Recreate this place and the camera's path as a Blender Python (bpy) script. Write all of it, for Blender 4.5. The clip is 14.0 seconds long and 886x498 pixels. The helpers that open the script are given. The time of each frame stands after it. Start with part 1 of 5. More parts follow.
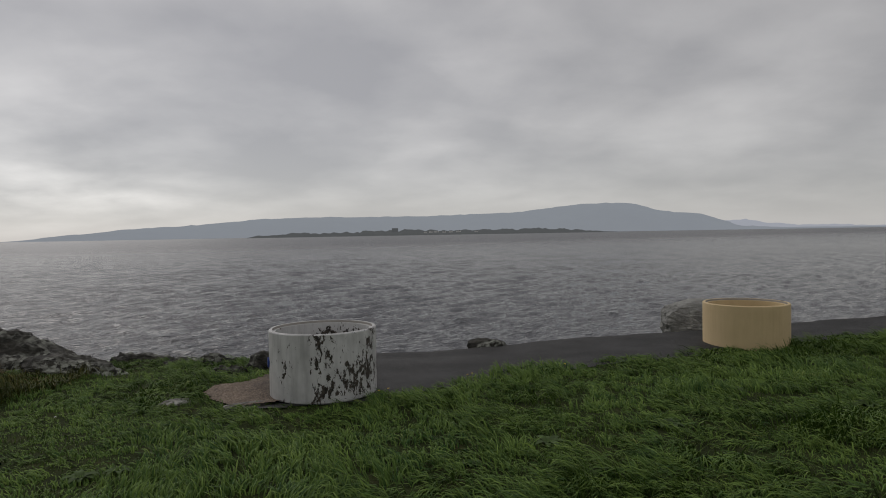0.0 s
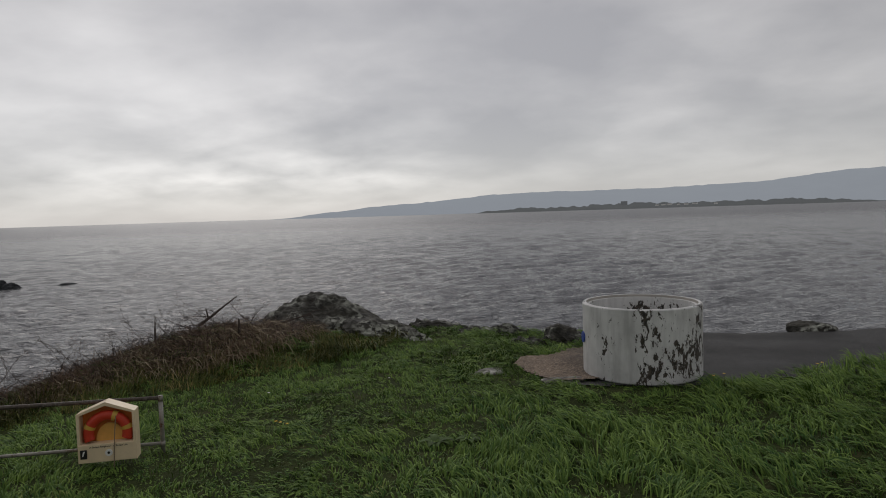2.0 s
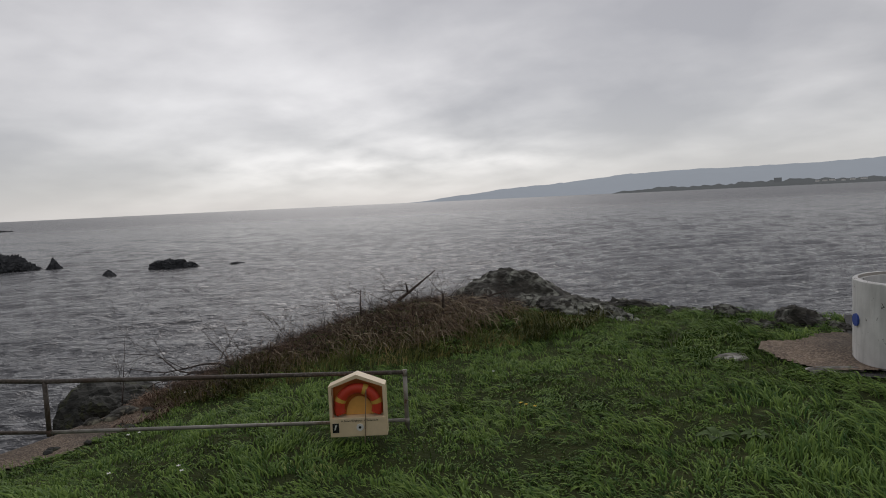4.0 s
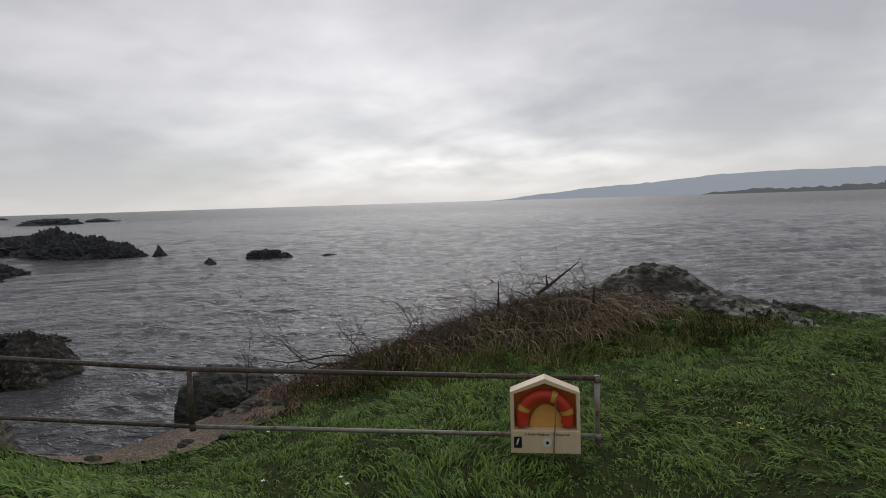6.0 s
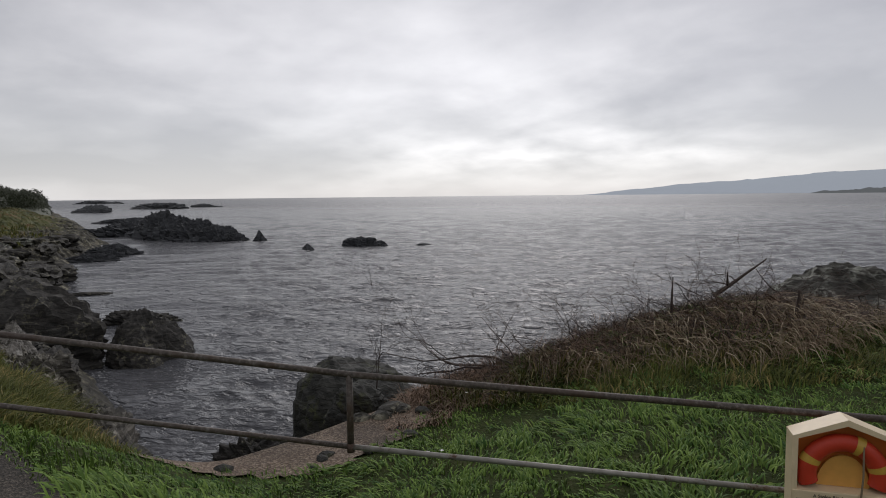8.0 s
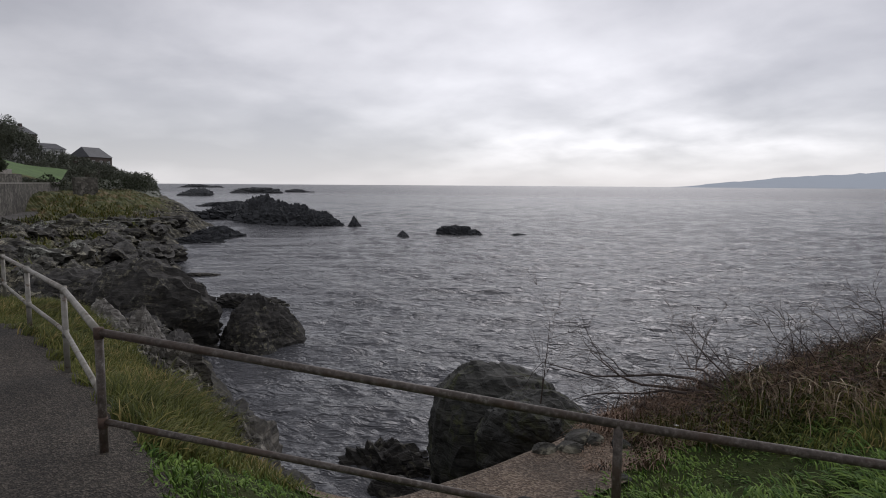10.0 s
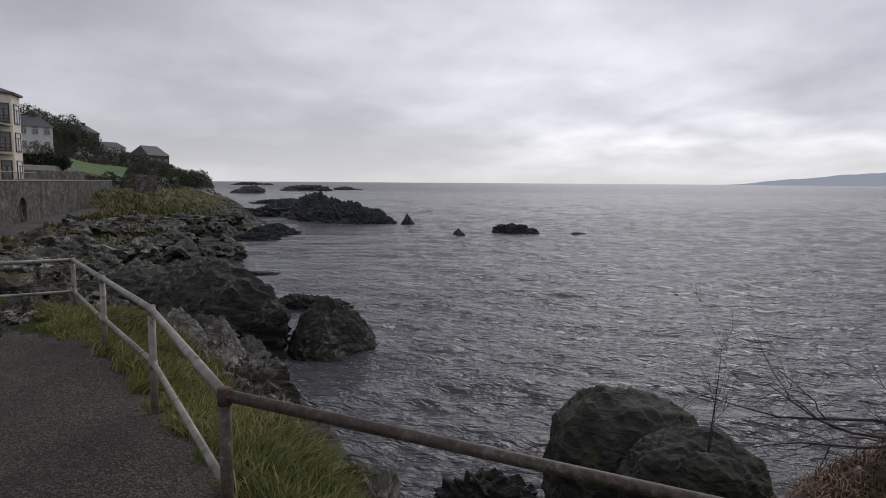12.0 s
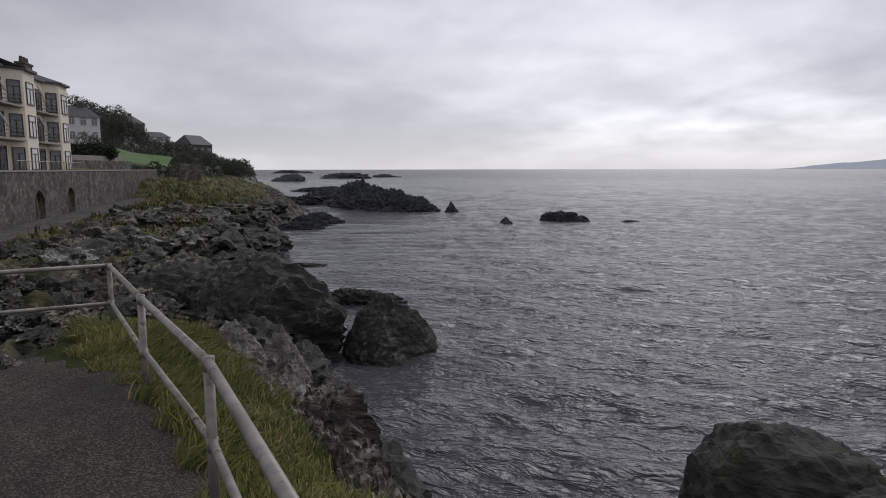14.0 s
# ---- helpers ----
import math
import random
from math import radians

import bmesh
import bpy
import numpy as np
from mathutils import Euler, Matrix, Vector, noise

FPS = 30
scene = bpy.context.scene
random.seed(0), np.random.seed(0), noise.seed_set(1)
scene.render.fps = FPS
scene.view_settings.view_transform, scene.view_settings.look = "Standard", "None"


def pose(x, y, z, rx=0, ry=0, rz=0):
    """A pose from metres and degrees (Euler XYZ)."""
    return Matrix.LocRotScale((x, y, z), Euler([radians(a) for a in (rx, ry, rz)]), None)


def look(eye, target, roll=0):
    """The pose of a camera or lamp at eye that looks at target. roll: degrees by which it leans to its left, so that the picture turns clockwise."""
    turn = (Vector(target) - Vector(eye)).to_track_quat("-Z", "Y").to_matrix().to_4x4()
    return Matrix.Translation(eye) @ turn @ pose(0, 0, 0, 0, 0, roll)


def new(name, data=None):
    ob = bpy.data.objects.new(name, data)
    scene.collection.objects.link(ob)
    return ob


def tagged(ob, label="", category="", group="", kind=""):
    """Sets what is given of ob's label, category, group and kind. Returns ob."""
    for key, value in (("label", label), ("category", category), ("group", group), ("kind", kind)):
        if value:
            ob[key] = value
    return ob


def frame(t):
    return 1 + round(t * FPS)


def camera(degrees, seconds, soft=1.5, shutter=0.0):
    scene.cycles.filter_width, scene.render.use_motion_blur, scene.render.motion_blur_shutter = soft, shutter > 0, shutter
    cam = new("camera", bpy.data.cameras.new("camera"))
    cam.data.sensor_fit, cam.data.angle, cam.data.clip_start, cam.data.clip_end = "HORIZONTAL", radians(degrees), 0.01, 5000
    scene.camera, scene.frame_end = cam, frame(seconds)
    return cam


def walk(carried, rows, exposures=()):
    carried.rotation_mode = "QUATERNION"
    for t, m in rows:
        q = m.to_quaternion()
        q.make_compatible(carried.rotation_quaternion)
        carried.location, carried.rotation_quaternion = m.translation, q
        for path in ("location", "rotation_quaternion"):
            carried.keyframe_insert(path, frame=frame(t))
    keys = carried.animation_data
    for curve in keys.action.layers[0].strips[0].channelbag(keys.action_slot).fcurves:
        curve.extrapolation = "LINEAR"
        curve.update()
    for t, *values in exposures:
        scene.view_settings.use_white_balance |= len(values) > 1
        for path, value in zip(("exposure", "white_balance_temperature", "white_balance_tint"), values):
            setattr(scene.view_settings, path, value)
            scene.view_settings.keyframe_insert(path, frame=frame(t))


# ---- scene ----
cam = camera(69.6, 14.0, 1.0)
PATH = [
    (0, (0.015, -0.068, 2.354), (0.07, 1.931, 2.305), -1.0),
    (0.5, (-0.566, 0.237, 2.303), (-0.655, 2.235, 2.253), -0.9),
    (1, (-1.024, 0.533, 2.347), (-1.223, 2.522, 2.282), -1.1),
    (1.5, (-1.458, 0.576, 2.273), (-1.838, 2.538, 2.186), -1.3),
    (2, (-1.939, 0.598, 2.247), (-2.576, 2.49, 2.135), -1.8),
    (2.5, (-2.468, 0.718, 2.159), (-3.291, 2.536, 2.03), -2.2),
    (3, (-2.924, 0.803, 2.13), (-3.814, 2.59, 2.001), -2.4),
    (3.2, (-3.155, 0.789, 2.114), (-4.068, 2.562, 1.974), -2.4),
    (5.3, (-5.123, 1.008, 1.831), (-6.267, 2.642, 1.69), -2.5),
    (5.5, (-5.341, 1.058, 1.802), (-6.503, 2.68, 1.657), -2.2),
    (6, (-5.87, 1.278, 1.749), (-7.087, 2.857, 1.6), -1.8),
    (6.5, (-6.402, 1.374, 1.653), (-7.675, 2.909, 1.499), -1.5),
    (7, (-6.905, 1.499, 1.611), (-8.233, 2.986, 1.451), -1.2),
    (7.5, (-7.443, 1.73, 1.594), (-8.817, 3.175, 1.43), -0.9),
    (8, (-7.984, 1.8, 1.529), (-9.4, 3.203, 1.362), -0.6),
    (8.5, (-8.577, 1.852, 1.497), (-10.035, 3.21, 1.326), -0.3),
    (8.7, (-8.854, 1.889, 1.508), (-10.328, 3.228, 1.318), 0.1),
    (10.8, (-10.883, 1.763, 1.413), (-12.511, 2.908, 1.225), 0.0),
    (11, (-11.103, 1.744, 1.404), (-12.738, 2.88, 1.211), 0.0),
    (11.5, (-11.592, 1.748, 1.387), (-13.248, 2.852, 1.191), 0.1),
    (12, (-12.233, 1.855, 1.403), (-13.898, 2.943, 1.194), 0.4),
    (12.5, (-12.78, 1.928, 1.359), (-14.457, 2.994, 1.133), 0.2),
    (13, (-13.316, 1.964, 1.389), (-15.016, 2.99, 1.153), 0.1),
    (13.5, (-13.895, 2.074, 1.404), (-15.612, 3.07, 1.162), -0.0),
    (14, (-14.413, 2.123, 1.394), (-16.136, 3.108, 1.144), -0.1),
]
walk(cam, [(t, look(eye, target, roll)) for t, eye, target, roll in PATH],
     exposures=((0, 0.06, 6600, 12), (1.5, 0.12, 6600, 12), (3, 0.2, 6550, 13), (5.5, 0.33, 6480, 13), (8.5, 0.46, 6400, 14), (11, 0.41, 6250, 16), (12.5, 0.34, 6220, 16), (14, 0.39, 6200, 16.5)))

# ---- light: an overcast sky with a bright gap low over the sea ----
SEA = -4.5
world = bpy.data.worlds.new("overcast")
scene.world = world
world.use_nodes = True
wt = world.node_tree
wt.nodes.clear()


def wn(kind, **props):
    n = wt.nodes.new(kind)
    for k, v in props.items():
        if k == "op":
            n.operation = v
        elif k == "blend":
            n.blend_type = v
    return n


def wmath(op, a, b=None):
    n = wn("ShaderNodeMath", op=op)
    for i, v in enumerate((a, b)):
        if v is None:
            continue
        if isinstance(v, (int, float)):
            n.inputs[i].default_value = v
        else:
            wt.links.new(v, n.inputs[i])
    return n.outputs[0]


def wramp(fac, stops):
    n = wn("ShaderNodeValToRGB")
    el = n.color_ramp.elements
    while len(el) < len(stops):
        el.new(0.5)
    for e, (p, c) in zip(el, stops):
        e.position, e.color = p, (*c, 1) if isinstance(c, tuple) else (c, c, c, 1)
    wt.links.new(fac, n.inputs[0])
    return n.outputs[0]


sky = wn("ShaderNodeTexSky")
sky.sky_type, sky.sun_disc = "NISHITA", False
sky.sun_elevation, sky.sun_rotation = radians(45), radians(-36)
sky.air_density, sky.dust_density, sky.sun_intensity = 1.0, 0.3, 0.2
coord = wn("ShaderNodeTexCoord")
sep = wn("ShaderNodeSeparateXYZ")
wt.links.new(coord.outputs["Generated"], sep.inputs[0])
dx, dy, dz = sep.outputs
up = wmath("MAXIMUM", dz, 0.0)
flat = wmath("ADD", up, 0.24)
com = wn("ShaderNodeCombineXYZ")
wt.links.new(wmath("DIVIDE", dx, flat), com.inputs[0])
wt.links.new(wmath("DIVIDE", dy, flat), com.inputs[1])


def cloud(scale, detail, shift, rough=0.55, warp=0.4):
    n = wn("ShaderNodeTexNoise")
    n.inputs["Scale"].default_value, n.inputs["Detail"].default_value = scale, detail
    n.inputs["Roughness"].default_value, n.inputs["Distortion"].default_value = rough, warp
    m = wn("ShaderNodeMapping")
    m.inputs["Location"].default_value = shift
    wt.links.new(com.outputs[0], m.inputs[0])
    wt.links.new(m.outputs[0], n.inputs["Vector"])
    return n.outputs[0]


big = cloud(0.62, 3, (3.1, 7.7, 0), 0.5, 0.3)
small = cloud(2.1, 6, (9.3, 1.2, 0), 0.5, 0.12)
wisp = cloud(5.0, 6, (2.4, 5.2, 0), 0.55, 0.2)
mixd = wmath("ADD", wmath("MULTIPLY", big, 0.66), wmath("ADD", wmath("MULTIPLY", small, 0.27), wmath("MULTIPLY", wisp, 0.07)))
tone = wramp(mixd, [(0.38, (0.325, 0.323, 0.328)), (0.46, (0.395, 0.392, 0.392)), (0.53, (0.48, 0.475, 0.47)), (0.63, (0.605, 0.60, 0.59))])
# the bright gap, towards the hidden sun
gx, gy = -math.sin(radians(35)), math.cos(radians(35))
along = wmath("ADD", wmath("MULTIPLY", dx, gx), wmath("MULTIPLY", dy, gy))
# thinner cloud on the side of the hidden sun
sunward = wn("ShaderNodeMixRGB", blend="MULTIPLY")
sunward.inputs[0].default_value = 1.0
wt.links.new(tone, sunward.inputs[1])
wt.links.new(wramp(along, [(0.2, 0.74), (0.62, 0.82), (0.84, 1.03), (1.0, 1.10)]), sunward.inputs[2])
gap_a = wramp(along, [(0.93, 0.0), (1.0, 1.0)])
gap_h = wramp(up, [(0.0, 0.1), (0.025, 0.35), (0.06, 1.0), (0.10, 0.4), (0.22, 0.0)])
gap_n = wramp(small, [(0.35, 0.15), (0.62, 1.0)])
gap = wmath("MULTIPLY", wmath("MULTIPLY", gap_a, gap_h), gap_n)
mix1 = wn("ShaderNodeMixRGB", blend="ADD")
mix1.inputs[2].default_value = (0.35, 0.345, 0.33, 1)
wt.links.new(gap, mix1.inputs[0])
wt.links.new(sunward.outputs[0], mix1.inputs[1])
hazef = wramp(up, [(0.0, 0.65), (0.05, 0.3), (0.16, 0.0)])
mix2 = wn("ShaderNodeMixRGB")
mix2.inputs[2].default_value = (0.503, 0.513, 0.515, 1)
wt.links.new(hazef, mix2.inputs[0])
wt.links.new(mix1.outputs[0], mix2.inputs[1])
bg_cloud, bg_sky, add = wn("ShaderNodeBackground"), wn("ShaderNodeBackground"), wn("ShaderNodeAddShader")
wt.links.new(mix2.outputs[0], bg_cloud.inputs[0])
bg_cloud.inputs[1].default_value = 0.95
wt.links.new(sky.outputs[0], bg_sky.inputs[0])
bg_sky.inputs[1].default_value = 0.008
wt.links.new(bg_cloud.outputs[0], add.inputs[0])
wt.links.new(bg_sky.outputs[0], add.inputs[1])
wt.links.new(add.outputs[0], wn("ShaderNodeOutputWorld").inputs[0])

sun = new("sun", bpy.data.lights.new("sun", "SUN"))
sun.data.energy, sun.data.angle, sun.data.color = 0.55, radians(40), (1.0, 0.97, 0.93)
sun.matrix_world = look((-25, 35, 30), (0, 0, 0))

# ---- materials ----


class Nodes:
    """A node material with short calls for its nodes."""

    def __init__(self, name, rough=0.7, metal=0.0, spec=0.5):
        self.m = bpy.data.materials.new(name)
        self.m.use_nodes = True
        self.t = self.m.node_tree
        self.b = self.t.nodes["Principled BSDF"]
        self.b.inputs["Roughness"].default_value = rough
        self.b.inputs["Metallic"].default_value = metal
        self.b.inputs["Specular IOR Level"].default_value = spec
        self.c = self.t.nodes.new("ShaderNodeTexCoord").outputs["Object"]
        self.g = self.t.nodes.new("ShaderNodeNewGeometry")

    def put(self, v, socket):
        if isinstance(v, bpy.types.NodeSocket):
            self.t.links.new(v, socket)
        elif isinstance(v, tuple) and len(v) == 3 and len(socket.default_value) == 4:
            socket.default_value = (*v, 1)
        else:
            socket.default_value = v

    def mapped(self, scale=(1, 1, 1), turn=(0, 0, 0), vec=None):
        n = self.t.nodes.new("ShaderNodeMapping")
        n.inputs["Scale"].default_value, n.inputs["Rotation"].default_value = scale, turn
        self.put(vec or self.c, n.inputs[0])
        return n.outputs[0]

    def noise(self, scale, detail=5, rough=0.55, warp=0.0, vec=None):
        n = self.t.nodes.new("ShaderNodeTexNoise")
        for k, v in (("Scale", scale), ("Detail", detail), ("Roughness", rough), ("Distortion", warp)):
            n.inputs[k].default_value = v
        self.put(vec or self.c, n.inputs["Vector"])
        return n.outputs[0]

    def cells(self, scale, feature="F1", vec=None, colour=False):
        n = self.t.nodes.new("ShaderNodeTexVoronoi")
        n.feature = feature
        n.inputs["Scale"].default_value = scale
        self.put(vec or self.c, n.inputs["Vector"])
        return n.outputs["Color" if colour else "Distance"]

    def ramp(self, fac, stops):
        n = self.t.nodes.new("ShaderNodeValToRGB")
        el = n.color_ramp.elements
        while len(el) < len(stops):
            el.new(0.5)
        for e, (p, c) in zip(el, stops):
            e.position, e.color = p, (*c, 1) if isinstance(c, tuple) else (c, c, c, 1)
        self.put(fac, n.inputs[0])
        return n.outputs[0]

    def mix(self, fac, a, b, blend="MIX"):
        n = self.t.nodes.new("ShaderNodeMixRGB")
        n.blend_type = blend
        for v, s in zip((fac, a, b), n.inputs):
            self.put(v, s)
        return n.outputs[0]

    def math(self, op, a, b=0.0):
        n = self.t.nodes.new("ShaderNodeMath")
        n.operation = op
        self.put(a, n.inputs[0])
        self.put(b, n.inputs[1])
        return n.outputs[0]

    def bump(self, height, strength=0.5, dist=0.02, normal=None):
        n = self.t.nodes.new("ShaderNodeBump")
        n.inputs["Strength"].default_value, n.inputs["Distance"].default_value = strength, dist
        self.put(height, n.inputs["Height"])
        if normal:
            self.put(normal, n.inputs["Normal"])
        self.put(n.outputs[0], self.b.inputs["Normal"])
        return n.outputs[0]

    def island(self):
        return self.g.outputs["Random Per Island"]

    def rand(self):
        return self.t.nodes.new("ShaderNodeObjectInfo").outputs["Random"]

    def done(self, colour=None, rough=None):
        if colour is not None:
            self.put(colour, self.b.inputs["Base Color"])
        if rough is not None:
            self.put(rough, self.b.inputs["Roughness"])
        return self.m


def plain(name, colour, rough=0.6, metal=0.0, grain=0.12, scale=14, bump=0.15):
    n = Nodes(name, rough, metal)
    v = n.noise(scale, 6, 0.65)
    w = n.noise(scale * 0.12, 3)
    lo = tuple(c * (1 - grain * 2) for c in colour)
    hi = tuple(min(1, c * (1 + grain * 1.5)) for c in colour)
    c = n.ramp(n.math("ADD", n.math("MULTIPLY", v, 0.6), n.math("MULTIPLY", w, 0.4)), [(0.3, lo), (0.7, hi)])
    if bump:
        n.bump(v, bump, 0.004)
    return n.done(c)


def make_sea():
    n = Nodes("sea_water", 0.09, 0.0, 0.5)
    along = [n.mapped(turn=(0, 0, radians(a))) for a in (-44, -36, -54)]
    swell = n.noise(0.42, 3, 0.6, 0.4, n.mapped((1, 2.6, 1), vec=along[0]))
    b = n.noise(1.3, 3, 0.6, 0.5, n.mapped((1, 2.6, 1), vec=along[1]))
    c = n.noise(4.0, 3, 0.55, 0.5, n.mapped((1, 2.2, 1), vec=along[2]))
    h = n.math("ADD", n.math("MULTIPLY", swell, 0.30), n.math("ADD", n.math("MULTIPLY", b, 0.29), n.math("MULTIPLY", c, 0.035)))
    n.bump(h, 1.0, 1.0)
    n.b.inputs["IOR"].default_value = 1.33
    deep = n.mix(n.ramp(n.noise(0.02, 3), [(0.35, 0.0), (0.65, 1.0)]), (0.06, 0.062, 0.069), (0.08, 0.082, 0.09))
    # open water is roughened by the wind
    place = n.t.nodes.new("ShaderNodeSeparateXYZ")
    n.put(n.g.outputs["Position"], place.inputs[0])
    off = n.math("MULTIPLY", n.math("SUBTRACT", place.outputs[1], n.math("MULTIPLY", place.outputs[0], 0.6)), 0.001)
    return n.done(deep, n.ramp(off, [(0.04, 0.08), (0.14, 0.15), (0.5, 0.34)]))


def make_rock(name, dark, light, lichen, amount, scale=1.0, green=False):
    n = Nodes(name, 0.8, 0, 0.3)
    bed = n.mapped((1, 1, 4.5), (radians(48), radians(24), 0))
    strata = n.noise(2.0 * scale, 7, 0.62, 0.5, bed)
    grain = n.noise(16 * scale, 6, 0.65)
    col = n.ramp(strata, [(0.3, dark), (0.52, tuple(a * 0.6 + b * 0.4 for a, b in zip(dark, light))), (0.74, light)])
    col = n.mix(0.5, col, n.ramp(grain, [(0.3, 0.5), (0.7, 1.2)]), "MULTIPLY")
    spots = n.ramp(n.noise(7.0 * scale, 6, 0.66, 0.2), [(0.62 - amount * 0.2, 0.0), (0.67 - amount * 0.2, 1.0)])
    patch = n.ramp(n.noise(0.9 * scale, 4, 0.6), [(0.48, 0.0), (0.62, 1.0)])
    sky_side = n.t.nodes.new("ShaderNodeSeparateXYZ")
    n.put(n.g.outputs["Normal"], sky_side.inputs[0])
    tops = n.ramp(sky_side.outputs[2], [(0.0, 0.5), (0.6, 1.0)])
    col = n.mix(n.math("MULTIPLY", n.math("MULTIPLY", spots, tops), n.math("MULTIPLY", patch, min(1, amount * 2))), col, lichen)
    cr = n.ramp(n.cells(1.5 * scale, "DISTANCE_TO_EDGE", n.mapped((1, 1, 3.0), (radians(48), radians(24), radians(20)))), [(0.0, 0.0), (0.06, 1.0)])
    h = n.math("ADD", n.math("MULTIPLY", strata, 0.9), n.math("ADD", n.math("MULTIPLY", grain, 0.22), n.math("MULTIPLY", cr, 0.14)))
    n.bump(h, 0.9, 0.08 / scale)
    if green:
        sep = n.t.nodes.new("ShaderNodeSeparateXYZ")
        n.put(n.g.outputs["Position"], sep.inputs[0])
        wob = n.math("MULTIPLY", n.noise(0.25, 4), 3.0)
        turf = n.ramp(n.noise(0.6, 5), [(0.3, (0.04, 0.052, 0.018)), (0.5, (0.10, 0.105, 0.036)), (0.68, (0.16, 0.105, 0.05))])
        lift = n.math("MULTIPLY", n.math("ADD", n.math("ADD", sep.outputs[2], wob), 2.2), 0.5)
        col = n.mix(n.ramp(lift, [(0.30, 0.0), (0.55, 1.0)]), col, turf)
    return n.done(col)


def make_grass(name, deep, fresh, straw, straws):
    n = Nodes(name, 0.65, 0, 0.15)
    r = n.island()
    patch = n.noise(0.55, 4, 0.6)
    tuft = n.noise(5.0, 3, 0.6)
    mixed = n.math("ADD", n.math("MULTIPLY", r, 0.34), n.math("ADD", n.math("MULTIPLY", patch, 0.36), n.math("MULTIPLY", tuft, 0.4)))
    col = n.mix(n.ramp(mixed, [(0.32, 0.0), (0.78, 1.0)]), deep, fresh)
    dry = n.ramp(n.math("ADD", n.math("MULTIPLY", n.noise(1.3, 3), 0.6), n.math("MULTIPLY", r, 0.4)), [(0.75 - straws, 0.0), (0.9 - straws, 1.0)])
    return n.done(n.mix(n.math("MULTIPLY", dry, 0.75), col, straw))


def make_soil():
    n = Nodes("turf_soil", 0.95, 0, 0.1)
    v = n.noise(3, 6, 0.6)
    col = n.ramp(v, [(0.3, (0.022, 0.030, 0.010)), (0.55, (0.038, 0.050, 0.015)), (0.75, (0.065, 0.062, 0.027))])
    n.bump(n.noise(22, 5), 0.8, 0.05)
    return n.done(col)


def make_gravel(name, a, b, c, wet=0.8, size=55):
    n = Nodes(name, wet, 0, 0.35)
    cell = n.cells(size, "F1", colour=True)
    d = n.cells(size)
    bw = n.t.nodes.new("ShaderNodeRGBToBW")
    n.put(cell, bw.inputs[0])
    col = n.ramp(bw.outputs[0], [(0.2, a), (0.55, b), (0.8, c)])
    patch = n.ramp(n.noise(0.8, 5, 0.6), [(0.32, 0.42), (0.5, 0.9), (0.68, 1.3)])
    col = n.mix(1.0, col, patch, "MULTIPLY")
    n.bump(n.math("ADD", d, n.math("MULTIPLY", n.noise(5, 4), 0.4)), 0.7, 0.02)
    return n.done(col)


def make_ring_paint():
    n = Nodes("flaking_white_paint", 0.6, 0, 0.35)
    base = n.ramp(n.noise(2.2, 5), [(0.3, (0.52, 0.52, 0.51)), (0.7, (0.70, 0.70, 0.69))])
    streak = n.ramp(n.noise(3.0, 5, 0.6, 0, n.mapped((2.5, 2.5, 0.35))), [(0.45, 1.0), (0.75, 0.72)])
    base = n.mix(1.0, base, streak, "MULTIPLY")
    under = n.ramp(n.noise(18, 6), [(0.3, (0.022, 0.020, 0.019)), (0.7, (0.10, 0.082, 0.066))])
    where = n.ramp(n.noise(0.85, 2, 0.5, 0.2, n.mapped((1, 1, 0.8))), [(0.44, 0.0), (0.62, 0.17)])
    flakes = n.noise(10.0, 7, 0.66, 0.5, n.mapped((1, 1, 0.55)))
    f = n.ramp(n.math("ADD", flakes, where), [(0.665, 0.0), (0.672, 1.0)])
    col = n.mix(f, base, under)
    n.bump(n.math("ADD", n.math("MULTIPLY", f, -0.5), n.math("MULTIPLY", n.noise(40, 5), 0.25)), 0.7, 0.012)
    return n.done(col)


def make_weathered(name, colour, dirt, rough=0.7):
    n = Nodes(name, rough, 0, 0.35)
    v = n.noise(1.6, 6, 0.6)
    s = n.noise(2.2, 5, 0.6, 0, n.mapped((2.2, 2.2, 0.3)))
    col = n.mix(n.ramp(n.math("MULTIPLY", v, s), [(0.18, 0.0), (0.42, 0.6)]), colour, dirt)
    n.bump(n.noise(45, 5), 0.4, 0.006)
    return n.done(col)


def make_pipe():
    n = Nodes("weathered_galvanised_pipe", 0.5, 0.35, 0.4)
    rust = n.ramp(n.noise(6, 7, 0.7), [(0.56, 0.0), (0.66, 1.0)])
    grey = n.ramp(n.noise(9, 5), [(0.3, (0.21, 0.20, 0.178)), (0.7, (0.36, 0.345, 0.31))])
    moss = n.mix(n.ramp(n.noise(2.5, 4), [(0.45, 0.0), (0.65, 0.6)]), grey, (0.12, 0.115, 0.085))
    n.bump(n.noise(60, 4), 0.3, 0.002)
    return n.done(n.mix(rust, moss, (0.10, 0.055, 0.032)))


def make_old_pipe():
    n = Nodes("brown_weathered_pipe", 0.55, 0.0, 0.45)
    fine = n.noise(26, 7, 0.7)
    big = n.noise(3.0, 5, 0.65, 0.4)
    col = n.ramp(fine, [(0.32, (0.022, 0.016, 0.012)), (0.52, (0.075, 0.06, 0.049)), (0.7, (0.19, 0.175, 0.155))])
    col = n.mix(n.ramp(big, [(0.45, 0.0), (0.62, 0.8)]), col, (0.055, 0.032, 0.02))
    n.bump(fine, 0.5, 0.004)
    return n.done(col)


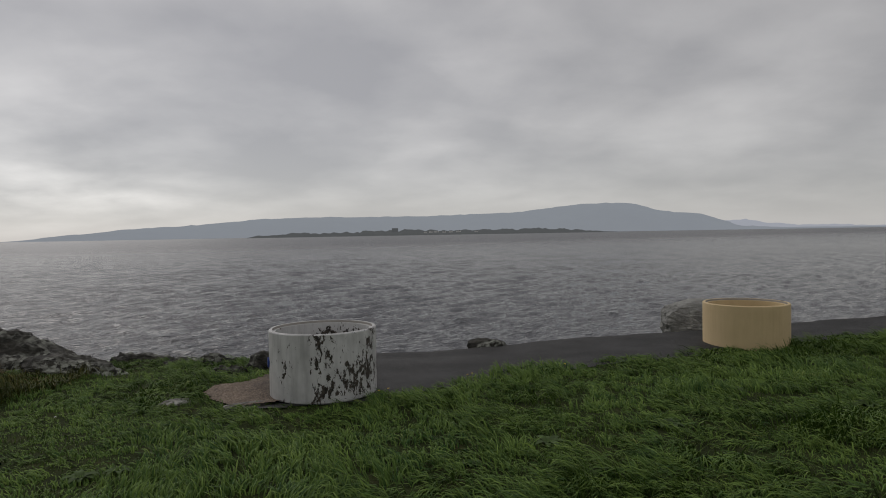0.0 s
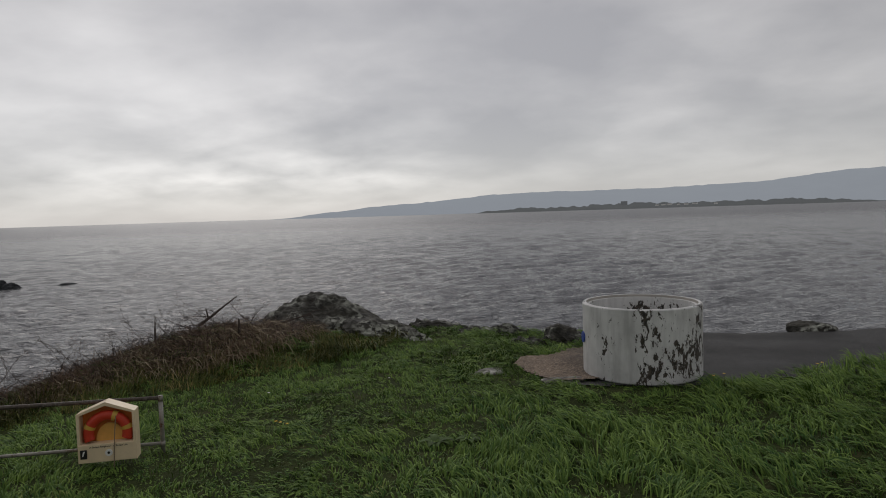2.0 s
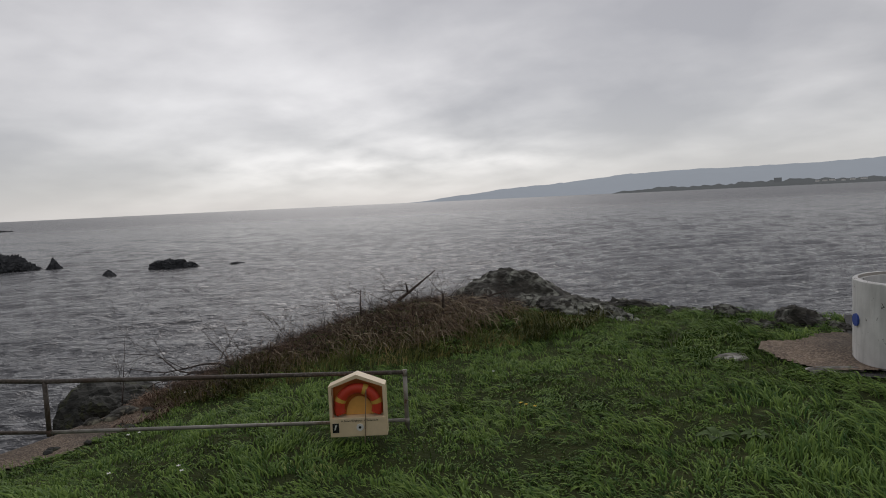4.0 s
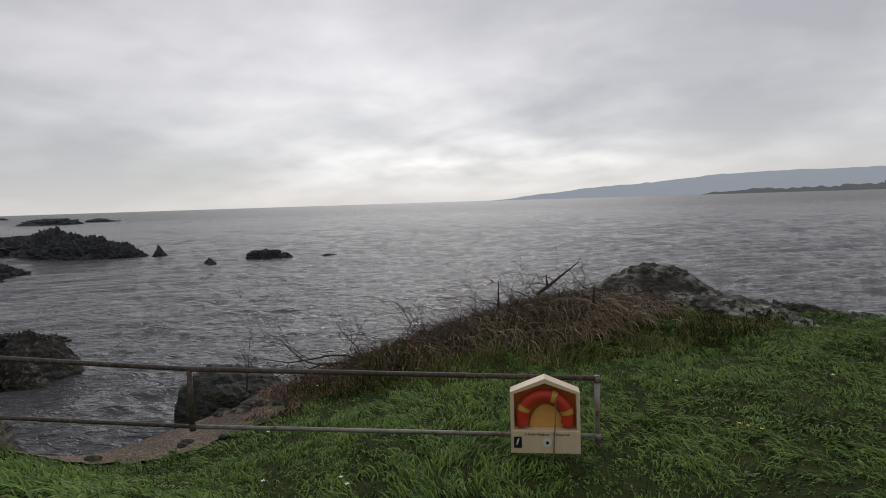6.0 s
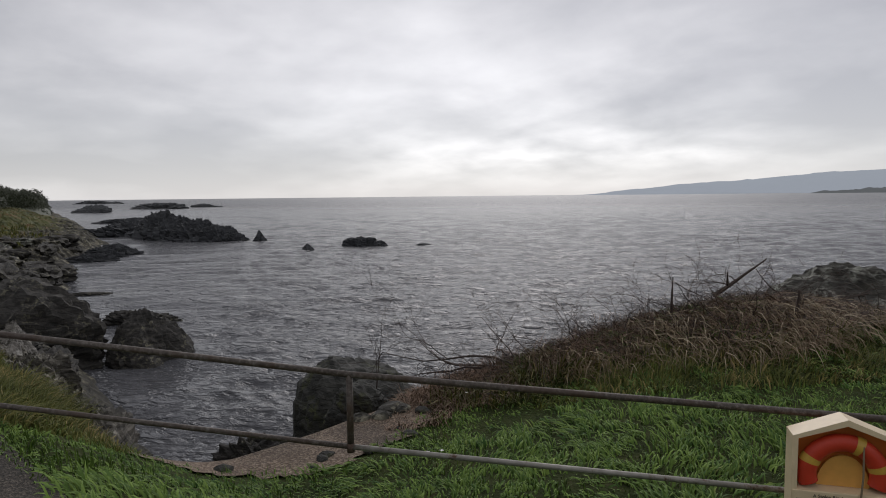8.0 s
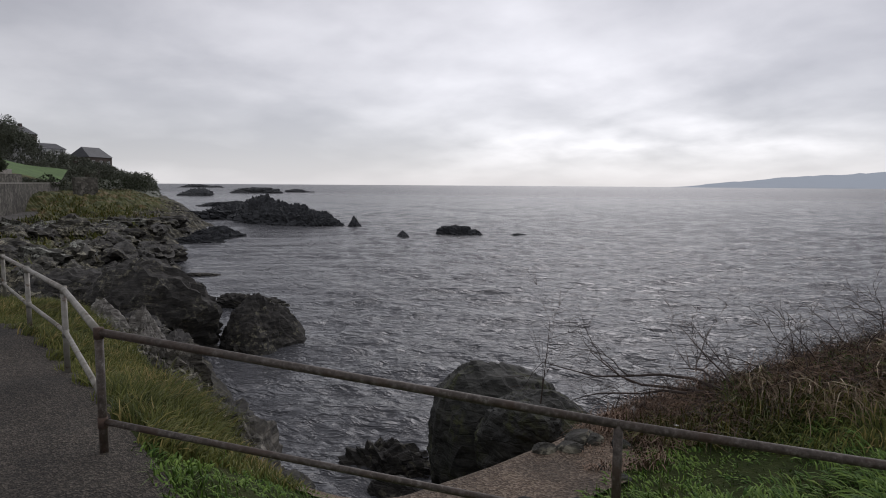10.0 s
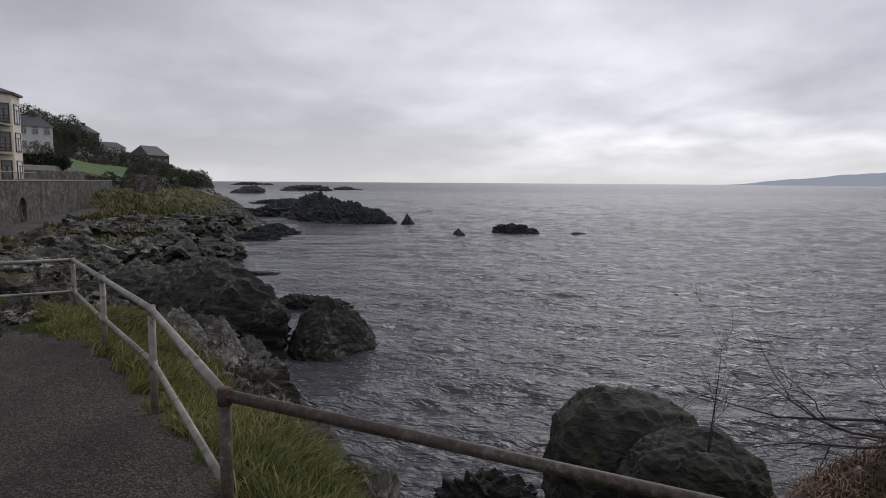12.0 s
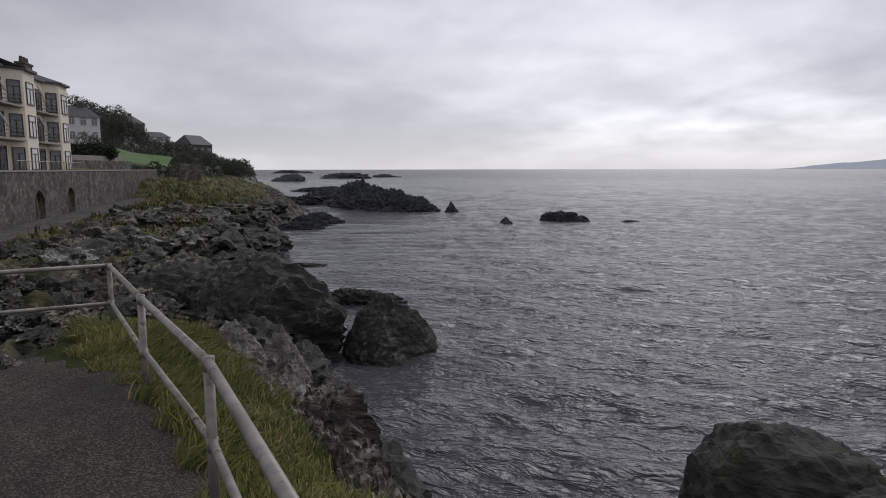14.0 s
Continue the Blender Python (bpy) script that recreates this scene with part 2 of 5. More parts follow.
M_SEA = make_sea()
M_ROCK = make_rock("dark_shore_rock", (0.010, 0.0098, 0.0095), (0.095, 0.089, 0.08), (0.18, 0.17, 0.12), 0.45)
M_LICHEN = make_rock("lichened_rock", (0.014, 0.014, 0.012), (0.09, 0.085, 0.07), (0.36, 0.37, 0.32), 0.85)
M_PALE = make_rock("pale_quartz_rock", (0.06, 0.055, 0.05), (0.42, 0.40, 0.36), (0.58, 0.57, 0.53), 0.8, 1.4)
M_MOSSROCK = make_rock("mossy_boulder_rock", (0.012, 0.013, 0.012), (0.075, 0.075, 0.066), (0.055, 0.06, 0.025), 0.75)
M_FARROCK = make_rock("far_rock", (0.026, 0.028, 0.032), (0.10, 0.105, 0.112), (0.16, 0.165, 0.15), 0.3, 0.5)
# Paler copy of the far rock, with air haze painted into its colour.
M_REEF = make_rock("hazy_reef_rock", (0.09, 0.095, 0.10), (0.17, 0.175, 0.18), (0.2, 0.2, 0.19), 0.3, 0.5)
M_SHORE = make_rock("tidal_rock", (0.012, 0.012, 0.011), (0.105, 0.098, 0.076), (0.27, 0.25, 0.18), 0.75, 0.8, True)
M_BLOCK = make_rock("weathered_block_rock", (0.012, 0.012, 0.011), (0.10, 0.094, 0.075), (0.27, 0.255, 0.19), 0.8, 1.0)
M_GREYROCK = make_rock("pale_grey_rock", (0.22, 0.22, 0.205), (0.42, 0.42, 0.39), (0.52, 0.52, 0.48), 0.5, 0.8)
M_SOIL = make_soil()
M_GRASS = make_grass("lawn_grass", (0.029, 0.08, 0.017), (0.195, 0.295, 0.06), (0.33, 0.31, 0.12), 0.02)
M_LONG = make_grass("long_bank_grass", (0.038, 0.054, 0.013), (0.165, 0.17, 0.04), (0.36, 0.26, 0.11), 0.14)
M_DRY = make_grass("dead_grass", (0.12, 0.09, 0.05), (0.25, 0.19, 0.115), (0.46, 0.39, 0.27), 0.22)
M_TWIG = plain("bramble_stem", (0.05, 0.034, 0.027), 0.8)
M_BROWN = plain("dead_bramble", (0.22, 0.145, 0.098), 0.85, grain=0.35, scale=5)
M_TARMAC = make_gravel("wet_tarmac", (0.018, 0.018, 0.019), (0.03, 0.029, 0.029), (0.05, 0.048, 0.046), 0.7)
M_GRAVEL = make_gravel("footpath_gravel", (0.017, 0.014, 0.010), (0.037, 0.030, 0.023), (0.12, 0.102, 0.08), 0.8, 75)
M_EARTH = make_gravel("stony_earth", (0.075, 0.05, 0.034), (0.14, 0.10, 0.068), (0.24, 0.185, 0.135), 0.8, 38)
M_PAINT = make_ring_paint()
M_YELLOW = make_weathered("buff_painted_concrete", (0.70, 0.54, 0.31), (0.58, 0.44, 0.24))
M_CONC = make_weathered("bare_concrete", (0.34, 0.32, 0.29), (0.15, 0.14, 0.125), 0.85)
M_PIPE = make_pipe()
M_OLDPIPE = make_old_pipe()
M_CLIFF = make_rock("fissured_cliff_rock", (0.010, 0.0095, 0.009), (0.20, 0.185, 0.155), (0.48, 0.455, 0.39), 0.75, 1.2)
M_RUST = plain("rusty_iron", (0.07, 0.045, 0.033), 0.85, grain=0.35)
M_HULL = plain("cream_fibreglass", (0.74, 0.60, 0.40), 0.4, grain=0.05, bump=0.05)
M_INNER = plain("orange_backboard", (0.62, 0.17, 0.025), 0.55, grain=0.08)
M_CREAM = plain("orange_cream_disc", (0.72, 0.38, 0.09), 0.5, grain=0.06)
M_BUOY = plain("red_buoy", (0.55, 0.045, 0.018), 0.5, grain=0.08)
M_BAND = plain("yellow_tape", (0.58, 0.36, 0.06), 0.45, grain=0.1)
M_BLACK = plain("black_print_and_shade", (0.012, 0.012, 0.013), 0.5)
M_WHITE = plain("white_print", (0.75, 0.75, 0.72), 0.5, grain=0.04)
M_ROPE = plain("weathered_rope", (0.22, 0.17, 0.11), 0.9)
M_BLUE = plain("blue_badge", (0.02, 0.06, 0.30), 0.5)

# ---- mesh tools ----


def lattice(ix, iy, iz, seed):
    h = (ix * 374761393 + iy * 668265263 + iz * 2147483647 + seed * 1274126177) & 0xFFFFFFFF
    h = ((h ^ (h >> 13)) * 1274126177) & 0xFFFFFFFF
    return ((h ^ (h >> 16)) & 0xFFFF) / 32767.5 - 1.0


def soft_noise(p, seed=0):
    """Smooth noise from -1 to 1 at the rows of p."""
    i = np.floor(p).astype(np.int64)
    f = p - i
    u = f * f * (3 - 2 * f)
    out = np.zeros(len(p))
    for a in (0, 1):
        for b in (0, 1):
            for c in (0, 1):
                w = (u[:, 0] if a else 1 - u[:, 0]) * (u[:, 1] if b else 1 - u[:, 1]) * (u[:, 2] if c else 1 - u[:, 2])
                out += w * lattice(i[:, 0] + a, i[:, 1] + b, i[:, 2] + c, seed)
    return out


def fbm(p, octaves=4, seed=0, ridged=False):
    out, amp = np.zeros(len(p)), 1.0
    for k in range(octaves):
        v = soft_noise(p * 2.03 ** k, seed + k)
        out += amp * ((1 - 2 * np.abs(v)) if ridged else v)
        amp *= 0.5
    return out


def fbm2(x, y, octaves=4, seed=0, ridged=False):
    x, y = np.asarray(x, float), np.asarray(y, float)
    p = np.stack([x.ravel(), y.ravel(), np.full(x.size, 0.37)], 1)
    return fbm(p, octaves, seed, ridged).reshape(x.shape)


def mesh(name, verts, faces, material, smooth=False):
    me = bpy.data.meshes.new(name)
    me.from_pydata(np.asarray(verts).tolist(), [], np.asarray(faces).tolist() if isinstance(faces, np.ndarray) else faces)
    me.materials.append(material)
    if smooth:
        me.polygons.foreach_set("use_smooth", [True] * len(me.polygons))
    me.update()
    return me


def baked(name, bm, material, smooth=False):
    me = bpy.data.meshes.new(name)
    bmesh.ops.recalc_face_normals(bm, faces=bm.faces)
    bm.to_mesh(me)
    bm.free()
    me.materials.append(material)
    if smooth:
        me.polygons.foreach_set("use_smooth", [True] * len(me.polygons))
    return me


def part(name, data, material, parent, label="", at=None):
    """One mesh object under a thing or a part."""
    ob = new(name, baked(name, data, material) if isinstance(data, bmesh.types.BMesh) else data)
    ob.parent = parent
    if at is not None:
        ob.matrix_basis = at
    return tagged(ob, label)


def thing(name, label, category, at=None, group=""):
    ob = new(name)
    ob.empty_display_size = 0.2
    if at is not None:
        ob.matrix_basis = at
    return tagged(ob, label, category, group)


def box(sx, sy, sz, at=(0, 0, 0), bevel=0.01, bm=None, turn=None):
    bm = bm or bmesh.new()
    m = Matrix.Translation(at) @ (turn or Matrix()) @ Matrix.Diagonal((sx, sy, sz, 1))
    v = bmesh.ops.create_cube(bm, size=1, matrix=m)["verts"]
    if bevel:
        e = list({e for w in v for e in w.link_edges})
        bmesh.ops.bevel(bm, geom=e, offset=bevel, segments=2, affect="EDGES", profile=0.6)
    return bm


def tube(points, radius, sides=8, caps=True):
    """Verts and faces of a round bar through points; radius: one or one per point."""
    pts = [Vector(p) for p in points]
    rad = radius if isinstance(radius, (list, tuple)) else [radius] * len(pts)
    verts, faces = [], []
    for i, p in enumerate(pts):
        d = (pts[min(i + 1, len(pts) - 1)] - pts[max(i - 1, 0)]).normalized()
        a = d.cross(Vector((0.13, 0.31, 0.94)))
        if a.length < 0.2:
            a = d.cross(Vector((1, 0, 0)))
        a.normalize()
        b = d.cross(a)
        for k in range(sides):
            t = 2 * math.pi * k / sides
            verts.append(p + (a * math.cos(t) + b * math.sin(t)) * rad[i])
    n = len(pts)
    for i in range(n - 1):
        for k in range(sides):
            j = (k + 1) % sides
            faces.append((i * sides + k, i * sides + j, (i + 1) * sides + j, (i + 1) * sides + k))
    if caps:
        faces.append(tuple(range(sides))[::-1])
        faces.append(tuple((n - 1) * sides + k for k in range(sides)))
    return [tuple(v) for v in verts], faces


def merged(pieces):
    verts, faces = [], []
    for v, f in pieces:
        o = len(verts)
        verts += list(v)
        faces += [tuple(i + o for i in q) for q in f]
    return verts, faces


def prism(outline, depth, y=0.0):
    """An outline in x and z, pushed along y."""
    n = len(outline)
    v = [(x, y, z) for x, z in outline] + [(x, y + depth, z) for x, z in outline]
    f = [tuple(range(n)), tuple(range(2 * n - 1, n - 1, -1))] + [(i, i + n, (i + 1) % n + n, (i + 1) % n) for i in range(n)]
    return v, f


def smoothstep(a, b, x):
    t = np.clip((np.asarray(x, float) - np.asarray(a)) / (np.asarray(b) - np.asarray(a)), 0, 1)
    return t * t * (3 - 2 * t)


# ---- the lie of the land: the walk runs along -x, the sea lies towards +y ----
def path_level(x):
    return np.interp(x, (-26, -18, -14.4, -8, 0, 12), (-0.69, -0.65, -0.52, -0.12, 0.72, 0.95))


def lawn_level(x):
    return np.interp(x, (-16.2, -14.6, -13.0, -11.4, -8, 0, 5, 14, 26), (-1.78, -1.68, -1.5, -1.22, -1.13, -1.08, -0.93, -0.95, -1.0))


def sea_edge(x):
    return np.interp(x, (-17, -15.6, -14.5, -12.6, -10, -4, 0, 8, 16, 40), (6.4, 8.6, 10.6, 15.5, 18.6, 18.2, 18.4, 20.2, 22.6, 30))


def ridge(x, y):
    """The bramble mound that runs down to the cove."""
    ax, ay, bx, by = -10.2, 15.6, -15.8, 9.4
    lx, ly = bx - ax, by - ay
    s = ((x - ax) * lx + (y - ay) * ly) / (lx * lx + ly * ly)
    d = ((x - ax) * ly - (y - ay) * lx) / math.hypot(lx, ly)
    top = np.interp(s, (-0.3, -0.1, 0.1, 0.3, 0.45, 0.75, 1.0, 1.15), (0.0, 0.2, 0.5, 0.9, 0.98, 0.6, 0.22, 0.05))
    return top * np.exp(-(np.where(d > 0, d / 1.1, d / 1.7)) ** 2)


def land(x, y):
    x, y = np.asarray(x, float), np.asarray(y, float)
    s = smoothstep(2.4, 5.4, y)
    east = path_level(x) * (1 - s) + lawn_level(x) * s + ridge(x, y)
    d = y - sea_edge(x)
    east = east - 4.2 * smoothstep(-0.2, 1.8, d)
    prof = np.interp(y, (2.5, 3.1, 3.6, 4.0, 4.5, 5.0, 6.6), (0.0, -0.1, -0.32, -0.75, -1.3, -2.5, -4.3))
    west = path_level(x) + prof
    w = smoothstep(-15.3, -16.6, x)
    z = east * (1 - w) + west * w
    brow = np.interp(y, (1.3, 2.1), (-22.3, -24.1))
    drop = smoothstep(brow, brow - 0.9, x)
    z = z * (1 - drop) + np.minimum(z, -4.4) * drop
    return z + 0.035 * fbm2(x * 0.9, y * 0.9, 3, 5)


def sheet(name, xs, ys, height, material, keep=None, smooth=True):
    gx, gy = np.meshgrid(xs, ys, indexing="ij")
    gz = height(gx, gy)
    nx, ny = gx.shape
    verts = np.stack([gx.ravel(), gy.ravel(), gz.ravel()], 1)
    i = np.arange(nx * ny).reshape(nx, ny)
    q = np.stack([i[:-1, :-1], i[1:, :-1], i[1:, 1:], i[:-1, 1:]], -1).reshape(-1, 4)
    if keep is not None:
        c = verts[q].mean(1)
        q = q[keep(c[:, 0], c[:, 1])]
        used, q = np.unique(q, return_inverse=True)
        verts, q = verts[used], q.reshape(-1, 4)
    return mesh(name, verts, q, material, smooth)


# sea: one sheet to the horizon, with real waves as far as they can be told apart
def sea_waves(x, y, reach):
    r = np.random.RandomState(17)
    z = np.zeros_like(x)
    for k in range(54):
        wl = 0.38 * (4.6 / 0.38) ** r.uniform(0, 1)
        a = radians(134 + r.normal(0, 32))
        kx, ky = 2 * math.pi / wl * math.cos(a), 2 * math.pi / wl * math.sin(a)
        fade = np.clip(wl / (reach * 0.0115) - 0.7, 0, 1)
        group = 0.7 + 0.6 * np.sin(0.09 * kx * x - 0.13 * ky * y + 0.17 * kx * y + r.uniform(0, 6.28))
        z += 0.0098 * wl ** 0.72 * fade * group * (0.64 - np.abs(np.sin(0.5 * (kx * x + ky * y) + r.uniform(0, 6.28)))) * 1.9
    return z


ang = np.radians(np.concatenate([np.arange(-120, 26, 4.0), np.arange(28, 152, 0.21), np.arange(156, 240, 4.0)]))
rad = np.concatenate([[0.5, 4], 7 * np.exp(np.arange(0, 4.3, 0.0058)), [750, 1100, 1800, 3000, 4950]])
gr, ga = np.meshgrid(rad, ang, indexing="ij")
wx, wy = -12 + gr * np.cos(ga), 2 + gr * np.sin(ga)
wz = np.zeros_like(wx)
act = gr < 500
wz[act] = sea_waves(wx[act], wy[act], gr[act])
nr, na = gr.shape
ids = np.arange(nr * na).reshape(nr, na)
nxt = np.roll(ids, -1, axis=1)
sq = np.stack([ids[:-1], ids[1:], nxt[1:], nxt[:-1]], -1).reshape(-1, 4)
sea_me = bpy.data.meshes.new("water")
sea_me.vertices.add(nr * na)
sea_me.vertices.foreach_set("co", np.stack([wx, wy, wz + SEA], -1).astype(np.float32).ravel())
sea_me.loops.add(sq.size)
sea_me.loops.foreach_set("vertex_index", sq.astype(np.int32).ravel())
sea_me.polygons.add(len(sq))
sea_me.polygons.foreach_set("loop_start", (np.arange(len(sq)) * 4).astype(np.int32))
sea_me.update(calc_edges=True)
sea_me.polygons.foreach_set("use_smooth", [True] * len(sq))
sea_me.materials.append(M_SEA)
tagged(new("water", sea_me), "grey choppy sea reaching to the horizon", "sea", kind="structure")

near_x, near_y = np.arange(-27, 30.01, 0.2), np.arange(-9, 34.01, 0.2)
tagged(new("ground", sheet("ground", near_x, near_y, land, M_SOIL)), "turf slope falling to a flat lawn above the shore", "ground", kind="structure")


def grass_edge(x):
    return np.interp(x, (-5, -3.6, -1.2, 1.5, 7, 10.6, 16, 30), (18, 13.0, 13.45, 14.9, 16.6, 18.3, 19.0, 22))


tagged(new("tarmac_apron", sheet("tarmac_apron", np.arange(-3.4, 30, 0.3), np.arange(12, 30, 0.15), lambda x, y: land(x, y) * 0 + np.maximum(land(x, y), -1.12) + 0.03,
       M_TARMAC, lambda x, y: (y > grass_edge(x) - 0.5) & (y < sea_edge(x) + 0.1))), "dark wet tarmac apron along the sea edge", "tarmac", kind="structure")
tagged(new("bare_earth", sheet("bare_earth", np.arange(-6.2, -0.6, 0.1), np.arange(11.5, 16.6, 0.1), lambda x, y: land(x, y) + 0.085,
       M_EARTH, lambda x, y: ((x + 3.0) / 1.75) ** 2 + ((y - 14.3) / 1.5) ** 2 < 1 + 0.25 * np.sin(3 * x + 2 * y))), "bare trodden earth around the white concrete ring", "earth", kind="structure")
tagged(new("footpath", sheet("footpath", np.arange(-23.0, 14, 0.1), np.arange(-3.5, 2.91, 0.2), lambda x, y: land(x, y) + 0.02,
       M_GRAVEL, lambda x, y: x > -22.7 + 0.2 * fbm2(x * 1.5, y * 1.5, 2, 19) + 1.3 * smoothstep(1.5, 2.3, y))), "worn gravelly asphalt footpath beside the railing", "path", kind="structure")
def ledge_border(y):
    return np.interp(y, (4, 4.6, 5.4, 6.2, 7.0, 7.8, 8.8), (-15.6, -14.9, -14.3, -13.9, -14.0, -14.4, -15.2))


tagged(new("gravel_ledge", sheet("gravel_ledge", np.arange(-17.4, -13, 0.1), np.arange(3.6, 9.4, 0.1), lambda x, y: land(x, y) + 0.03,
       M_EARTH, lambda x, y: (x < ledge_border(y) + 0.25 * fbm2(x * 2.5, y * 2.5, 3, 77)) & (x > -16.9) & (y > 3.9))),
       "stony earth ledge at the head of the cove", "ledge", kind="structure")

# ---- rocky shore beyond the railing, with the promenade and its wall ----
def coast(x):
    return np.interp(x, (-420, -168, -120, -95, -74, -60, -50, -38, -28, -24), (96, 45, 33, 27.5, 18.5, 15.0, 11.5, 8.0, 7.2, 6.8))


def wall_line(x):
    return -2.9 - 0.2466 * (x + 70.8)


def shore(x, y):
    d = coast(x) - y + 1.6 * fbm2(x * 0.13, y * 0.13, 3, 11)
    z = SEA + np.interp(d, (-6, -1, 0, 1.5, 5, 12, 40), (-1.6, -0.7, -0.05, 0.55, 0.8, 1.05, 1.15))
    rough = smoothstep(-1, 2, d)
    z = z + rough * (0.38 * fbm2(x * 0.45, y * 1.1, 4, 21, True) + 0.30 * fbm2(x * 1.5, y * 3.2, 3, 31, True) - 0.08)
    z = z + 2.5 * smoothstep(3, 14, d) * smoothstep(-98, -128, x)
    inland = smoothstep(4.2, 3.4, y - wall_line(x)) * smoothstep(-24, -30, x) * smoothstep(-128, -118, x)
    z = z * (1 - inland) + (-3.6) * inland
    hill = smoothstep(-0.3, -0.6, y - wall_line(x)) * smoothstep(-50, -54, x)
    up = np.interp(wall_line(x) - y, (0, 3, 10, 30, 60, 110), (0, 0.1, 1.6, 11, 17, 22)) * np.interp(x, (-330, -250, -190, -120, -95, -60), (0.05, 0.35, 0.8, 0.85, 0.3, 0.05))
    return z * (1 - hill) + (1.0 + up) * hill


tagged(new("rocky_shore", sheet("rocky_shore", np.concatenate([np.arange(-176, -90, 0.7), np.arange(-90, -60, 0.4), np.arange(-60, -22.7, 0.2)]), np.arange(-14, 46, 0.3), shore, M_SHORE, lambda x, y: (x < -24.3) | (y < 1.6), smooth=False)),
       "broken tidal rock platform streaked with weed", "rocks", kind="structure")
tagged(new("far_shore", sheet("far_shore", np.arange(-420, -173, 3.0), np.arange(-100, 96, 1.5), shore, M_SHORE, smooth=False)), "low rocky shore running on into the distance", "shore", kind="structure")

# ---- rocks ----
def rock_data(name, seed, size, material, sub=4, facets=16, rough=0.16, strata=0.08, lean=0.5, taper=0.0, square=0.0, chips=70, peak=(0.0, 0.0)):
    """A rock: a ball cut by large planes, chipped by many small ones, with stepped bedding across it."""
    rng = np.random.RandomState(seed)
    bm = bmesh.new()
    bmesh.ops.create_icosphere(bm, subdivisions=sub, radius=1)
    p = np.array([v.co[:] for v in bm.verts])
    faces = [[v.index for v in f.verts] for f in bm.faces]
    bm.free()
    n = rng.normal(size=(max(facets, 1), 3))
    n /= np.linalg.norm(n, axis=1)[:, None]
    off = rng.uniform(0.72, 1.0, len(n))
    dots = p @ n.T
    r = np.min(np.where(dots > 0.05, off / np.maximum(dots, 0.05), 9.0), 1)
    r = np.minimum(r, 1.25) if facets else np.ones(len(p))
    if square:
        r = r * (np.abs(p) ** square).sum(1) ** (-1 / square)
    q = p * r[:, None]
    q = q + p * (rough * fbm(q * 1.6, 3, seed + 3))[:, None]
    if chips:
        c = rng.normal(size=(chips, 3))
        c /= np.linalg.norm(c, axis=1)[:, None]
        reach = np.array([np.quantile(q @ k, 0.985) for k in c]) * rng.uniform(0.93, 1.0, chips)
        d = q @ c.T
        q = q * np.min(np.where(d > 0.1, np.minimum(1.0, reach / np.maximum(d, 0.1)), 1.0), 1)[:, None]
    axis = np.array((math.sin(lean), 0.25, math.cos(lean)))
    layer = q @ axis * 5.0 + 0.6 * fbm(q * 1.3, 3, seed)
    fine = layer * 3.1 + 0.5 * fbm(q * 4.0, 2, seed + 5)
    step = (layer % 1.0) ** 1.6 - 0.4 + 0.4 * (fine % 1.0)
    q = q + p * (strata * 0.8 * step + rough * 0.3 * fbm(q * 5.0, 3, seed + 9, True))[:, None]
    if taper:
        k = np.clip(1 - taper * (q[:, 2:] + 0.2), 0.12, 1.4)
        q[:, :2] = q[:, :2] * k + np.array(peak) * np.clip(q[:, 2:], 0, 1)
    return mesh(name, q * np.array(size), faces, material, False)


def rock(name, label, seed, at, size, material, turn=0, sub=4, group="", **k):
    ob = new(name, rock_data(name, seed, size, material, sub, **k))
    ob.matrix_basis = pose(*at, 0, 0, turn)
    return tagged(ob, label, "rock", group)


rock("lichened_rock", "large lichen-spotted rock crowning the grassy bank", 4, (-10.9, 17.1, -1.28), (1.9, 1.2, 1.2), M_LICHEN, 10, 5, facets=9, rough=0.14, taper=0.22, peak=(-0.2, 0), lean=1.0)
rock("lichened_rock", "sloping lichened rock shoulder on the bank", 9, (-9.4, 16.7, -1.3), (1.7, 1.0, 0.78), M_LICHEN, -15, 5, lean=1.0)
for i, (x, y, sx, sz) in enumerate(((-8.2, 18.7, 1.3, 0.72), (-6.9, 18.0, 1.0, 0.72), (-5.6, 17.8, 1.0, 0.74), (-4.5, 17.2, 0.9, 0.66), (-3.6, 16.8, 0.6, 0.56), (-4.9, 16.4, 0.5, 0.56), (-7.4, 17.3, 0.6, 0.55))):
    rock("shore_rock", "low grey lichened rock at the edge of the lawn", 20 + i, (x, y, -1.82 if x < -5.2 else -1.62), (sx, 0.7, sz), M_LICHEN, 20 * i, 5, "rocks along the lawn edge", facets=9, rough=0.24, strata=0.14, lean=1.1, chips=40)
rock("small_rock", "small rounded rock on the edge of the tarmac", 31, (1.75, 19.0, -1.15), (0.55, 0.4, 0.33), M_LICHEN, 0, 4)
rock("block_rock", "squat grey rock beside the buff concrete ring", 33, (9.2, 21.4, -0.78), (1.1, 0.65, 0.68), M_GREYROCK, 5, 5, square=4, facets=0, rough=0.1, strata=0.025)
for x, y, s in ((-5.3, 13.35, 0.28), (-3.75, 12.85, 0.34)):
    rock("pale_slab", "pale flat stone half sunk in the grass", int(50 + s * 100), (x, y, float(land(x, y)) + 0.02), (s * 1.3, s * 0.6, 0.1), M_PALE, 25, 3, "pale stones by the ring")
rock("cove_boulder", "big dark mossy boulder standing in the cove", 41, (-18.95, 9.85, -3.45), (1.22, 1.3, 1.36), M_MOSSROCK, 55, 5, rough=0.1, strata=0.05, facets=0, lean=1.3, square=3.6)
